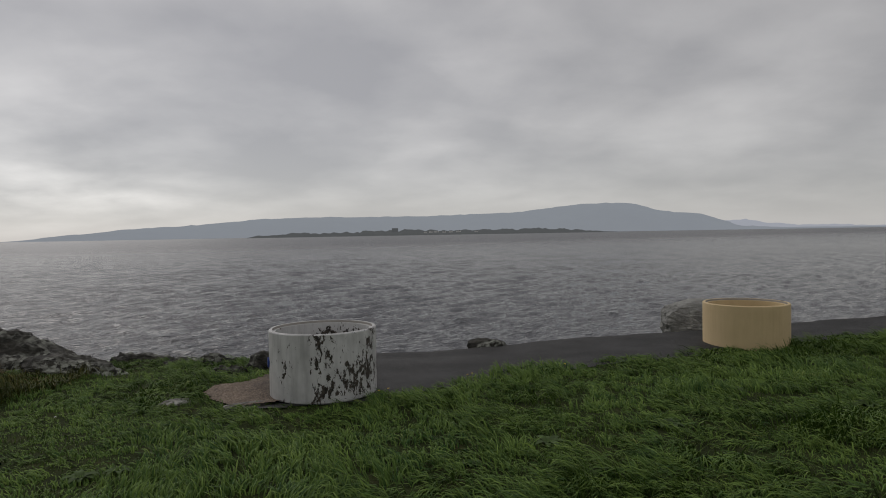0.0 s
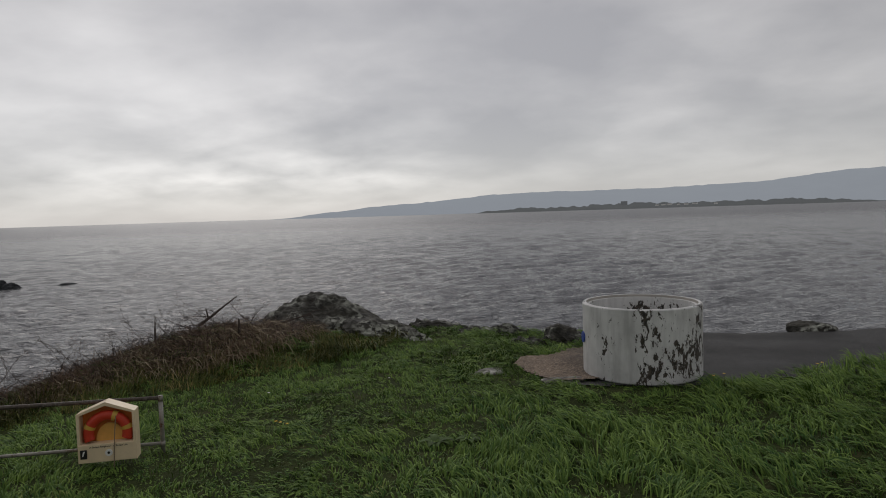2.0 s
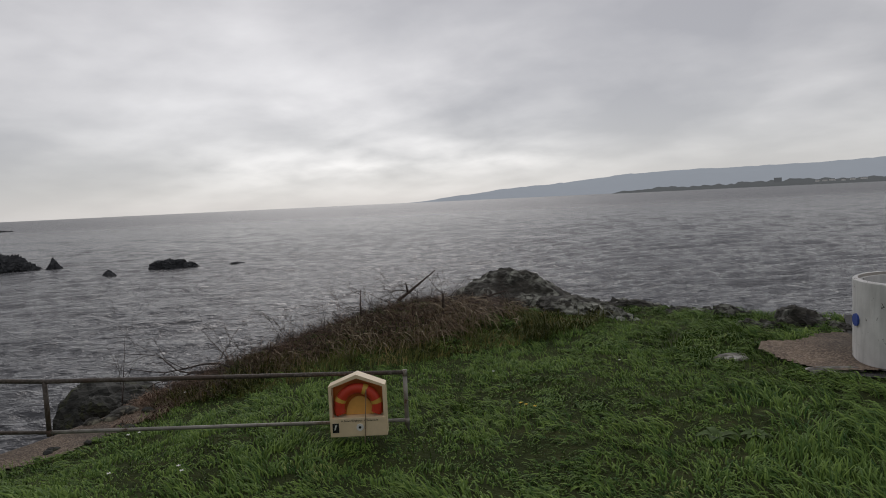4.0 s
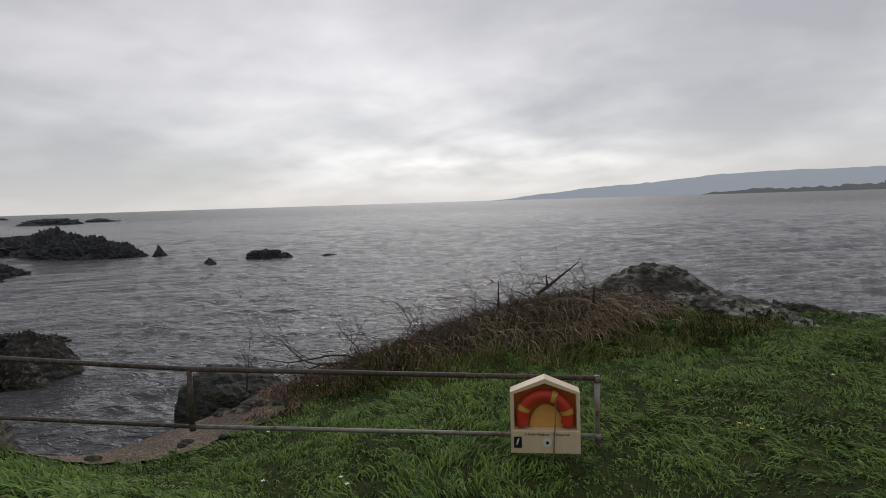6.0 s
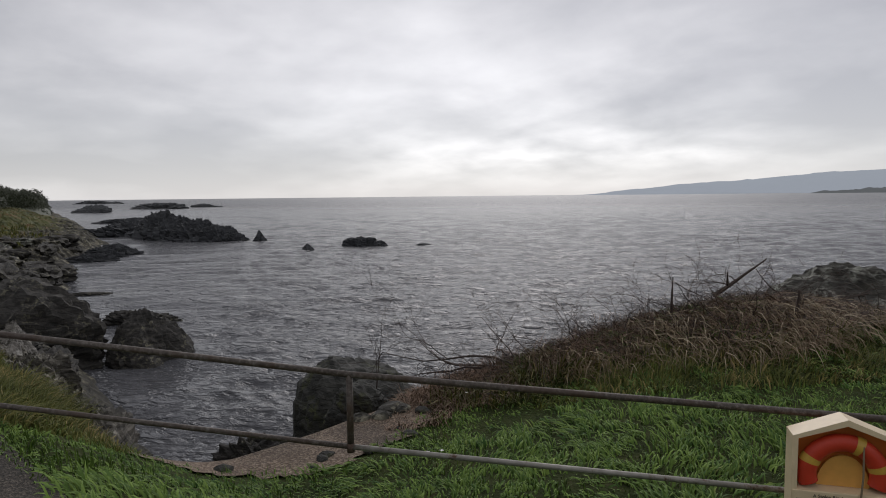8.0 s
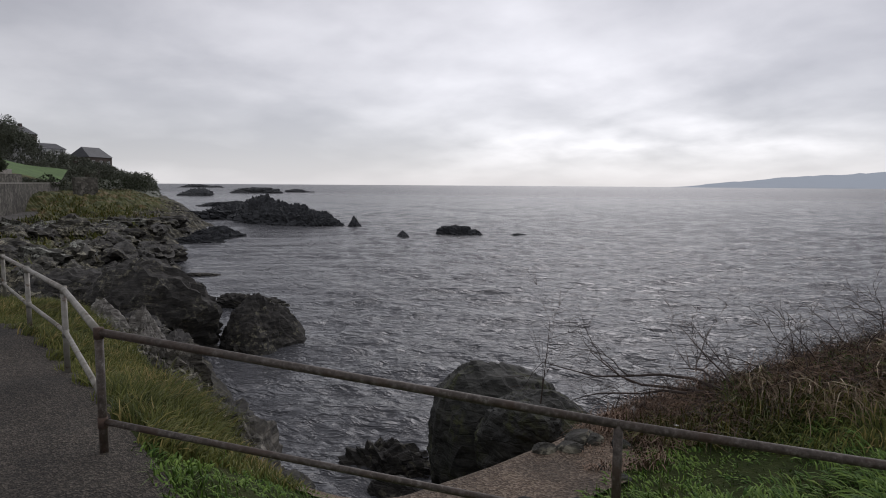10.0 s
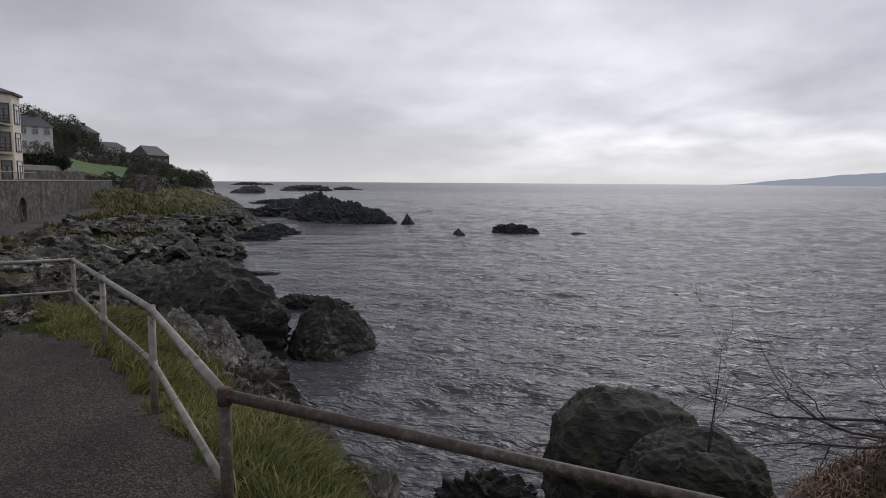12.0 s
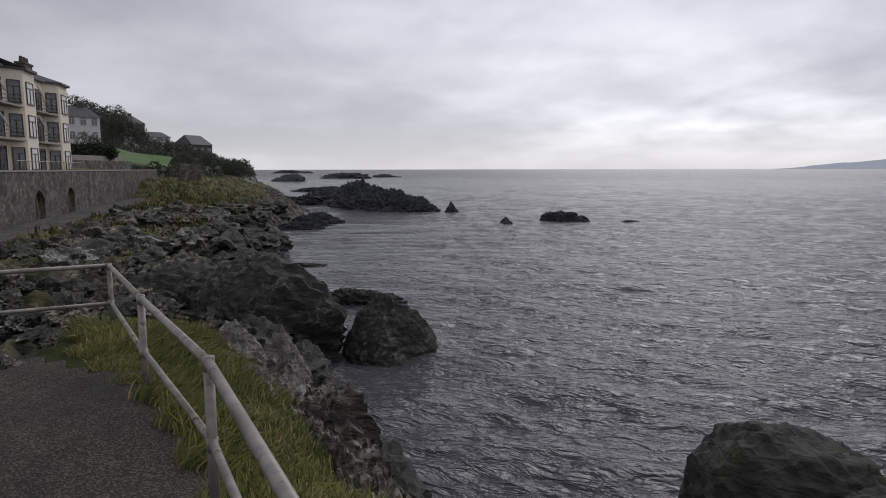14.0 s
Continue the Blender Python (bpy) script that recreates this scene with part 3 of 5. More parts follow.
rock("cove_boulder", "rounded mossy boulder leaning on the bank", 42, (-17.25, 9.15, -2.75), (0.95, 0.9, 0.82), M_MOSSROCK, 80, 5, rough=0.12, strata=0.05, facets=0, lean=1.3, square=2.6)
rock("cove_rock", "small mossy stone below the boulder", 40, (-16.1, 7.9, -1.75), (0.42, 0.34, 0.3), M_MOSSROCK, 10, 4)
rock("cove_rock", "wet black rock in the cove water", 43, (-21.3, 8.95, -4.95), (1.2, 0.6, 0.8), M_ROCK, 60, 5, rough=0.3, strata=0.25, lean=1.1)
rock("cove_rock", "wet black rock under the boulder", 44, (-19.9, 8.3, -4.6), (0.7, 0.45, 0.45), M_ROCK, 10, 4)
rock("sea_rock", "black wave-worn sea rock standing off the shore", 45, (-32.9, 10.3, -4.45), (1.75, 1.62, 1.75), M_ROCK, 20, 5, lean=1.1, taper=0.34, peak=(0.05, 0.12), strata=0.09)
rock("sea_rock", "big black strata rock standing at the water's edge", 46, (-34.7, 7.1, -4.0), (2.6, 2.2, 2.0), M_ROCK, 15, 5, lean=0.9, taper=0.08, strata=0.12, square=2.6)
rock("sea_rock", "long black strata ledge behind the sea rock", 49, (-38.6, 5.2, -3.9), (3.4, 2.1, 1.75), M_ROCK, 25, 5, lean=0.9, strata=0.12)
rock("sea_rock", "low black rock behind the inlet", 47, (-50, 9.5, -4.1), (4.2, 2.0, 1.2), M_ROCK, 15, 5, lean=0.9)
rock("sea_rock", "jagged black rock awash", 48, (-40.2, 12.9, -4.6), (1.5, 0.75, 0.62), M_ROCK, 60, 5, rough=0.45, strata=0.25, lean=1.2)
rock("sea_rock", "flat black rock awash", 39, (-52.5, 14.2, -4.6), (1.3, 0.5, 0.3), M_ROCK, 60, 4, rough=0.3)
rock("skerry", "low dark skerry awash out at sea", 54, (-70.6, 49.5, -4.75), (2.0, 1.2, 1.45), M_FARROCK, 51, 5, rough=0.35)
rock("skerry", "low broken skerry beside the larger one", 57, (-69.2, 51.2, -4.75), (1.0, 0.7, 0.95), M_FARROCK, 51, 4, rough=0.35)
rock("skerry", "small dark skerry rock out at sea", 52, (-65.4, 55.3, -4.7), (1.4, 0.6, 0.42), M_FARROCK, 51, 3)
rock("skerry", "small pointed rock out at sea", 53, (-70.3, 41.9, -4.6), (0.75, 0.6, 0.85), M_FARROCK, 51, 4, rough=0.35, taper=0.4)

# islet of jagged rocks
for i, (x, y, s, h) in enumerate(((-112, 40, 6.5, 2.8), (-106, 39.5, 5.5, 3.0), (-101.5, 40.3, 4.5, 2.7), (-97.5, 41.5, 4.0, 2.5), (-94, 42.8, 2.6, 1.9), (-119, 39, 6.0, 2.2), (-91.4, 44.6, 1.9, 1.1), (-89.7, 46.4, 1.6, 1.0))):
    rock("islet_rock", "jagged dark islet rock off the shore", 60 + i, (x, y, -4.7), (s, s * 0.55, h), M_FARROCK, 20 * i, 5, "islet rocks", rough=0.4, strata=0.34, lean=1.2, chips=40, taper=0.42 if s < 2 else 0.2)
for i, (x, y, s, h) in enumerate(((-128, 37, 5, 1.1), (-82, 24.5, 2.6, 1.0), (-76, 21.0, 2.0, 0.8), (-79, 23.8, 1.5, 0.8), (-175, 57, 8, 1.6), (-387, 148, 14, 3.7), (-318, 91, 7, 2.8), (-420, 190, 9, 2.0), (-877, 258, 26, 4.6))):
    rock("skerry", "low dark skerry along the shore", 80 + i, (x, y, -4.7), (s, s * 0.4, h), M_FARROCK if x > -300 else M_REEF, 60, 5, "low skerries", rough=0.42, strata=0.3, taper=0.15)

# cliff rocks below the railing bank
rng = np.random.RandomState(7)
for i in range(30):
    x = -16.2 - 8.6 * (i / 29.0)
    lay = i % 3
    y = 3.95 + 0.25 * (x < -19) + lay * 0.26 + rng.uniform(-0.12, 0.12) + 0.15 * math.sin(x * 1.3)
    z = (-2.15, -2.65, -3.5)[lay] + rng.uniform(-0.2, 0.2)
    s = rng.uniform(0.6, 0.95) * (0.9, 1.1, 1.25)[lay]
    rock("cliff_rock", ("pale quartz-veined rock", "grey fissured rock", "dark wet rock")[lay] + " in the low cliff below the railing", 100 + i, (x, y, z),
         (s, s * 0.45, s * 1.15), (M_CLIFF, M_CLIFF, M_ROCK)[lay], rng.uniform(-30, 30), 5, "cliff rocks", rough=0.2, strata=0.13, lean=1.5, chips=26, square=3)
for i, (x, y, z, s) in enumerate(((-23.15, 4.6, -1.6, 0.36), (-24.0, 4.75, -1.65, 0.4), (-23.65, 3.9, -1.25, 0.36), (-21.4, 3.7, -1.15, 0.3), (-22.1, 4.3, -1.45, 0.3), (-25.0, 4.3, -1.8, 0.4))):
    rock("pale_rock", "pale jagged quartz rock poking through the bank grass", 150 + i, (x, y, z), (s, s * 0.7, s * 1.2), M_PALE, 30 * i, 4, "pale rocks on the bank", rough=0.3, strata=0.15, taper=0.35, lean=1.3, chips=30)
# loose blocks over the tidal platform
for i in range(290):
    x = -24 - 62 * rng.uniform(0, 1) ** 1.3
    lo, hi = max(wall_line(x) + (6.5 if x < -45 else 4.5), -6), coast(x) - 0.3
    y = rng.uniform(lo, hi)
    s = rng.uniform(0.35, 1.15) * (1 + (-26 - x) / 130)
    m = (M_BLOCK, M_ROCK, M_BLOCK, M_LICHEN)[i % 4] if y < hi - 3 else M_ROCK
    z = float(shore(np.array([x]), np.array([y]))[0]) + s * 0.1
    rock("shore_block", "weathered rock block lying on the tidal platform", 200 + i % 40, (x, y, z), (s * 1.5, s * 0.62, s * 0.46), m, rng.uniform(-25, 35), 4 if x > -42 else 3, "loose shore blocks", rough=0.35, strata=0.45, lean=1.2, chips=30)
for i in range(24):
    t = rng.uniform(0, 1)
    y = 4.3 + 4.2 * t
    x = (-16.0 + 0.9 * t if i % 2 else float(ledge_border(y)) - 0.1) + rng.normal(0, 0.14)
    s = rng.uniform(0.05, 0.15) * (1.4 if i % 2 else 0.7)
    rock("ledge_stone", "loose stone on the earth ledge", 420 + i % 9, (x, y, float(land(x, y)) + 0.03), (s * 1.3, s, s * 0.7), (M_MOSSROCK, M_BLOCK)[i % 2], rng.uniform(0, 180), 2, "stones on the ledge")

# ---- concrete rings ----
def ring_mesh(name, r, thick, height, material, lip=0.05, seg=72):
    prof = [(r - 0.015, 0), (r, 0.02), (r, height - 0.02), (r - 0.02, height), (r - 0.075, height), (r - 0.085, height - lip), (r - thick, height - lip), (r - thick, 0.0)]
    v = [(a * math.cos(2 * math.pi * k / seg), a * math.sin(2 * math.pi * k / seg), z) for a, z in prof for k in range(seg)]
    n = len(prof)
    f = [(i * seg + k, i * seg + (k + 1) % seg, ((i + 1) % n) * seg + (k + 1) % seg, ((i + 1) % n) * seg + k) for i in range(n) for k in range(seg)]
    me = mesh(name, v, f, material)
    me.materials.append(M_CONC)
    me.polygons.foreach_set("material_index", [1 if i // seg in (4, 7) else 0 for i in range(len(f))])
    return me


ring = tagged(new("concrete_ring", ring_mesh("concrete_ring", 1.15, 0.14, 1.41, M_PAINT)), "white concrete ring with flaking paint standing on bare earth", "concrete ring")
ring.matrix_basis = pose(-2.26, 13.9, -1.05, 0, 0, 0)
part("badge", mesh("badge", *tube([(-1.10, -0.33, 0.72), (-1.13, -0.34, 0.72)], 0.11, 10), M_BLUE), M_BLUE, ring, "blue shield mark")
yring = tagged(new("concrete_ring", ring_mesh("concrete_ring", 1.14, 0.14, 1.28, M_YELLOW)), "buff painted concrete ring standing at the grass edge", "concrete ring")
yring.matrix_basis = pose(9.1, 17.8, -1.03)

# ---- railing ----
R0, R1, R2 = (-8.89, 8.01, -0.33), (-12.65, 5.2, -0.09), (-15.35, 2.62, 0.36)
R3, R4, R5 = (-18.2, 2.72, 0.285), (-20.55, 2.55, 0.26), (-23.7, 2.42, 0.15)
R6 = (-24.1, -3.2, 0.12)
LOW = 0.68


def lower(p, d=LOW):
    return (p[0], p[1], p[2] - d)


rail = thing("railing", "weathered grey pipe railing beside the path and bank", "railing")
for a, b, d in ((R0, R1, LOW), (R1, R2, LOW), (R2, R3, 0.48), (R3, R4, 0.48), (R4, R5, 0.5), (R5, R6, 0.5)):
    old = M_OLDPIPE if a in (R0, R1) else M_PIPE
    part("top_rail", mesh("top_rail", *tube([a, b], 0.030, 10), old, True), old, rail)
    part("lower_rail", mesh("lower_rail", *tube([lower(a, d), lower(b, d)], 0.025, 10), old if b == R2 else M_PIPE, True), M_PIPE, rail)
for p in (R0, R1, R2, R3, R4, R5, R6):
    old = M_OLDPIPE if p in (R1, R2) else M_PIPE
    foot = p[2] - LOW - 0.03 if p == R1 else float(land(p[0], p[1])) - 0.15
    part("post", mesh("post", *tube([(p[0], p[1], foot), p], 0.031, 10), old, True), old, rail)
    for d in (0, LOW if p in (R0, R2) else 0.49):
        if p != R1 or d:
            d = LOW if p == R1 else d
            fit_mat = M_RUST if p in (R1, R2) else old
            part("fitting", mesh("fitting", *tube([(p[0], p[1], p[2] - d - 0.05), (p[0], p[1], p[2] - d + 0.033)], 0.036, 10), fit_mat, True), fit_mat, rail, "rusty pipe fitting" if p in (R1, R2) else "")

# ---- lifebuoy housing ----
BX = Matrix.Translation((-9.22, 7.37, -1.03)) @ pose(0, 0, 0, 0, 0, 30.3)
hous = thing("lifebuoy_housing", "cream lifebuoy housing with an orange ring buoy, fixed to the railing", "lifebuoy housing", BX)
W, H1, H2 = 0.375, 0.68, 0.83


def frame_ring(outer, inner, y0, y1):
    n = len(outer)
    v = [(x, y0, z) for x, z in outer] + [(x, y0, z) for x, z in inner] + [(x, y1, z) for x, z in inner] + [(x, y1, z) for x, z in outer]
    f = []
    for i in range(n):
        j = (i + 1) % n
        f += [(i, j, j + n, i + n), (i + n, j + n, j + 2 * n, i + 2 * n), (i + 2 * n, j + 2 * n, j + 3 * n, i + 3 * n), (i + 3 * n, j + 3 * n, j, i)]
    return v, f


outer = [(-W, 0), (W, 0), (W, H1), (0, H2), (-W, H1)]
inner = [(-W + 0.038, 0.255), (W - 0.038, 0.255), (W - 0.038, H1 - 0.02), (0, H2 - 0.05), (-W + 0.038, H1 - 0.02)]
part("frame", mesh("frame", *frame_ring(outer, inner, -0.10, 0.10), M_HULL), M_HULL, hous)
part("backboard", mesh("backboard", *prism([(x * 0.995, z) for x, z in inner], 0.02, 0.05), M_INNER), M_INNER, hous, "orange recessed back")
part("lower_panel", box(2 * W - 0.012, 0.012, 0.245, (0, -0.102, 0.128), 0.004), M_HULL, hous)
buoy_v, buoy_f = [], []
seg, sides, BR = 40, 12, 0.25
for k in range(seg + 1):
    a = math.radians(-20 + 220 * k / seg)
    for s in range(sides):
        b = 2 * math.pi * s / sides
        rr = BR + 0.07 * math.cos(b)
        buoy_v.append((rr * math.cos(a), -0.02 + 0.055 * math.sin(b), 0.375 + rr * math.sin(a)))
for k in range(seg):
    buoy_f += [(k * sides + s, k * sides + (s + 1) % sides, (k + 1) * sides + (s + 1) % sides, (k + 1) * sides + s) for s in range(sides)]
buoy = part("ring_buoy", mesh("ring_buoy", buoy_v, buoy_f, M_BUOY, True), M_BUOY, hous, "red ring buoy")
for deg in (10, 62, 150):
    bv, bf = [], []
    for k in range(4):
        a = math.radians(deg + k * 4)
        for s in range(sides):
            b = 2 * math.pi * s / sides
            rr = BR + 0.075 * math.cos(b)
            bv.append((rr * math.cos(a), -0.02 + 0.059 * math.sin(b), 0.375 + rr * math.sin(a)))
    for k in range(3):
        bf += [(k * sides + s, k * sides + (s + 1) % sides, (k + 1) * sides + (s + 1) % sides, (k + 1) * sides + s) for s in range(sides)]
    part("band", mesh("band", bv, bf, M_BAND, True), M_BAND, buoy, "yellow tape band")
disc = [(0.015 + 0.185 * math.cos(math.radians(a)), 0.258 + 0.25 * math.sin(math.radians(a))) for a in range(0, 181, 10)]
part("disc", mesh("disc", *prism(disc, 0.02, 0.02), M_CREAM), M_CREAM, hous, "pale orange half disc")
badge = part("badge", box(0.085, 0.008, 0.125, (-W + 0.075, -0.111, 0.125), 0.002), M_BLACK, hous, "black badge")
part("mark", mesh("mark", *prism([(-W + 0.055, 0.10), (-W + 0.07, 0.10), (-W + 0.095, 0.17), (-W + 0.07, 0.165)], 0.004, -0.118), M_WHITE), M_WHITE, badge, "white bird-like mark")
dial = part("emblem", mesh("emblem", *tube([(0.02, -0.105, 0.125), (0.02, -0.116, 0.125)], 0.048, 20), M_WHITE), M_WHITE, hous, "round white emblem")
part("emblem_centre", mesh("emblem_centre", *tube([(0.02, -0.116, 0.125), (0.02, -0.119, 0.125)], 0.018, 14), M_BLACK), M_BLACK, dial)


def lettering(name, words, size, at, parent, material):
    cu = bpy.data.curves.new(name, "FONT")
    cu.body, cu.size, cu.extrude, cu.align_x = words, size, 0.0008, "CENTER"
    tmp = bpy.data.objects.new(name, cu)
    me = bpy.data.meshes.new_from_object(tmp)
    bpy.data.objects.remove(tmp)
    me.materials.clear()
    me.materials.append(material)
    return part(name, me, material, parent, "", at)


lettering("lettering", "A Stolen Ringbuoy - A Stolen Life", 0.036, pose(0.02, -0.1105, 0.205, 90, 0, 0), hous, M_BLACK)
part("cord", mesh("cord", *tube([(0.12, -0.07, 0.62), (0.11, -0.115, 0.40), (0.095, -0.122, 0.2), (0.085, -0.122, 0.0), (0.07, -0.11, -0.13)], 0.007, 6), M_ROPE), M_ROPE, hous, "thin hanging cord")

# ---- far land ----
# Air haze is painted in: a greyed base colour plus a faint emission glow.
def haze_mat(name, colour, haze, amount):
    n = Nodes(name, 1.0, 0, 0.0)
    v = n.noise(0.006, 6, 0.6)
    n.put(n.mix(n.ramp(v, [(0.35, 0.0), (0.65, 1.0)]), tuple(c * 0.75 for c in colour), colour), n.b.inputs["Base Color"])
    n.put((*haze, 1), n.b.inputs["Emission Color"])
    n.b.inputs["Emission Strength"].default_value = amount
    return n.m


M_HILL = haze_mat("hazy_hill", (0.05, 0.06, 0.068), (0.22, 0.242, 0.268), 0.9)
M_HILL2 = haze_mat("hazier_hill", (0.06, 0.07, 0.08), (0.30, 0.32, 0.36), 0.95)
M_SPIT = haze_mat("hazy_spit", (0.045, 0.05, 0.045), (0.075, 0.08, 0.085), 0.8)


def skyline(name, label, dist, steps, material, seed, wobble):
    """A ridge of land: steps of (heading in degrees left of +y, height in metres)."""
    h = np.array([a for a, _ in steps])
    z = np.array([b for _, b in steps])
    order = np.argsort(h)
    hs = np.linspace(h.min(), h.max(), 220)
    zs = np.interp(hs, h[order], z[order])
    zs = np.maximum(zs + wobble * np.minimum(1, zs / 20) * fbm2(hs * 1.7, hs * 0, 5, seed), 0)
    v = []
    for layer, (dd, k) in enumerate(((0, 0.0), (60, 0.35), (180, 0.7), (420, 1.0), (900, 0.0))):
        r = dist + dd
        lift = 1 + 0.06 * fbm2(hs * 3, hs * 0 + layer, 4, seed + layer)
        v += [(-r * math.sin(radians(a)), r * math.cos(radians(a)), SEA - (2 if k == 0 else 0) + zz * k * (1 if k == 1 else f)) for a, zz, f in zip(hs, zs, lift)]
    n = len(hs)
    f = [(j * n + i, j * n + i + 1, (j + 1) * n + i + 1, (j + 1) * n + i) for j in range(4) for i in range(n - 1)]
    return tagged(new(name, mesh(name, v, f, material, True)), label, "hills", kind="structure")


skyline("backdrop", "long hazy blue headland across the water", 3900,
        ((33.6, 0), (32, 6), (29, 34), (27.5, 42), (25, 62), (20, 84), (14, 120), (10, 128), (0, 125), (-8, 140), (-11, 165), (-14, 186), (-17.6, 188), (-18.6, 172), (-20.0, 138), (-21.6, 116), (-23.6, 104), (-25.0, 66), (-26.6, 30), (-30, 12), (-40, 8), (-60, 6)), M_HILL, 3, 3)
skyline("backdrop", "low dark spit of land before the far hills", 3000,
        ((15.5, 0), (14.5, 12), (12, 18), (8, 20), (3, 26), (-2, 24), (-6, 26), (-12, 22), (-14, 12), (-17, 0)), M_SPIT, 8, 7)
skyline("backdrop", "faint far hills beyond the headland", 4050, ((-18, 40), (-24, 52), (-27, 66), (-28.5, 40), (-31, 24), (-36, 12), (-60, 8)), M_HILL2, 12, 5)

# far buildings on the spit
# The tower takes the spit's material, painted haze glow included.
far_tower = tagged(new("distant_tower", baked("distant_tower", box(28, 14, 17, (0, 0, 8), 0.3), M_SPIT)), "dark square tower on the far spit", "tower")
far_tower.matrix_basis = pose(-2950 * math.sin(radians(2.7)), 2950 * math.cos(radians(2.7)), SEA + 18)
for i, b in enumerate((0.0, -0.5, -1.0, -1.7, -2.3, -3.0, -4.6)):
    cot = thing("distant_house", "tiny white house on the far spit", "house", pose(-2960 * math.sin(radians(b)), 2960 * math.cos(radians(b)), SEA + 10 + (i % 3)), "houses on the spit")
    part("wall", box(14 + 4 * (i % 3), 8, 6, (0, 0, 3), 0.1), M_WHITE, cot)
    part("roof", mesh("roof", *prism([(-9, 6), (9, 6), (7, 9), (-7, 9)], 8, -4), M_SPIT), M_SPIT, cot)

# ---- grass, brambles and weeds ----
def fast_mesh(name, verts, quads, tris, material):
    me = bpy.data.meshes.new(name)
    me.vertices.add(len(verts))
    me.vertices.foreach_set("co", np.asarray(verts, np.float32).ravel())
    loops = np.concatenate([quads.ravel(), tris.ravel()]).astype(np.int32)
    me.loops.add(len(loops))
    me.loops.foreach_set("vertex_index", loops)
    me.polygons.add(len(quads) + len(tris))
    start = np.concatenate([np.arange(len(quads)) * 4, len(quads) * 4 + np.arange(len(tris)) * 3]).astype(np.int32)
    me.polygons.foreach_set("loop_start", start)
    me.materials.append(material)
    me.update(calc_edges=True)
    return me


def blades(name, x, y, length, width, material, rng, lean=0.55, comb=0.7, height=land, droop=1.0):
    """Bent grass blades rooted at x, y; neighbours lean the same way."""
    n = len(x)
    a = math.pi * 1.6 * fbm2(x * 0.55, y * 0.55, 2, 40) * comb + rng.normal(0, 0.75, n) - 0.35
    ln = length * rng.uniform(0.55, 1.25, n) * np.clip(1 + 0.85 * fbm2(x * 1.3, y * 1.3, 2, 60), 0.35, 2.2)
    out = np.clip(lean + 0.35 * rng.normal(0, 1, n) + 0.25 * fbm2(x * 0.8, y * 0.8, 2, 71), 0.05, 1.45) * droop
    d = np.stack([np.cos(a), np.sin(a), np.zeros(n)], 1)
    side = np.stack([-np.sin(a + rng.normal(0, 0.6, n)), np.cos(a), np.zeros(n)], 1) * (width * rng.uniform(0.6, 1.3, n))[:, None]
    root = np.stack([x, y, height(x, y) - 0.02], 1)
    upv = np.array((0, 0, 1.0))
    mid = root + (upv * np.cos(out * 0.5)[:, None] + d * np.sin(out * 0.5)[:, None]) * (ln * 0.55)[:, None]
    tip = mid + (upv * np.cos(out * 1.5)[:, None] + d * np.sin(out * 1.5)[:, None]) * (ln * 0.5)[:, None]
    v = np.stack([root - side, root + side, mid + side * 0.75, mid - side * 0.75, tip], 1).reshape(-1, 3)
    b = np.arange(n)[:, None] * 5
    return fast_mesh(name, v, b + np.array([[0, 1, 2, 3]]), b + np.array([[3, 2, 4]]), material)


rng = np.random.RandomState(3)


def strewn(n, x0, x1, y0, y1, keep, power=1.0):
    x = rng.uniform(x0, x1, n)
    y = y0 + (y1 - y0) * rng.uniform(0, 1, n) ** power
    k = keep(x, y)
    return x[k], y[k]


def on_lawn(x, y):
    worn = ((x + 3.0) / 1.75) ** 2 + ((y - 14.3) / 1.5) ** 2 < 0.85 + 0.35 * np.sin(3 * x + 2 * y)
    edge = np.where(x > -3.4, grass_edge(x) - 0.05, sea_edge(x) - 0.2) + 0.3 * fbm2(x * 1.5, y * 1.5, 2, 91)
    ledge = x < ledge_border(y) - 0.08 + 0.2 * fbm2(x * 3, y * 3, 2, 78)
    return ~worn & (y < edge) & ~ledge & (y > 2.75)


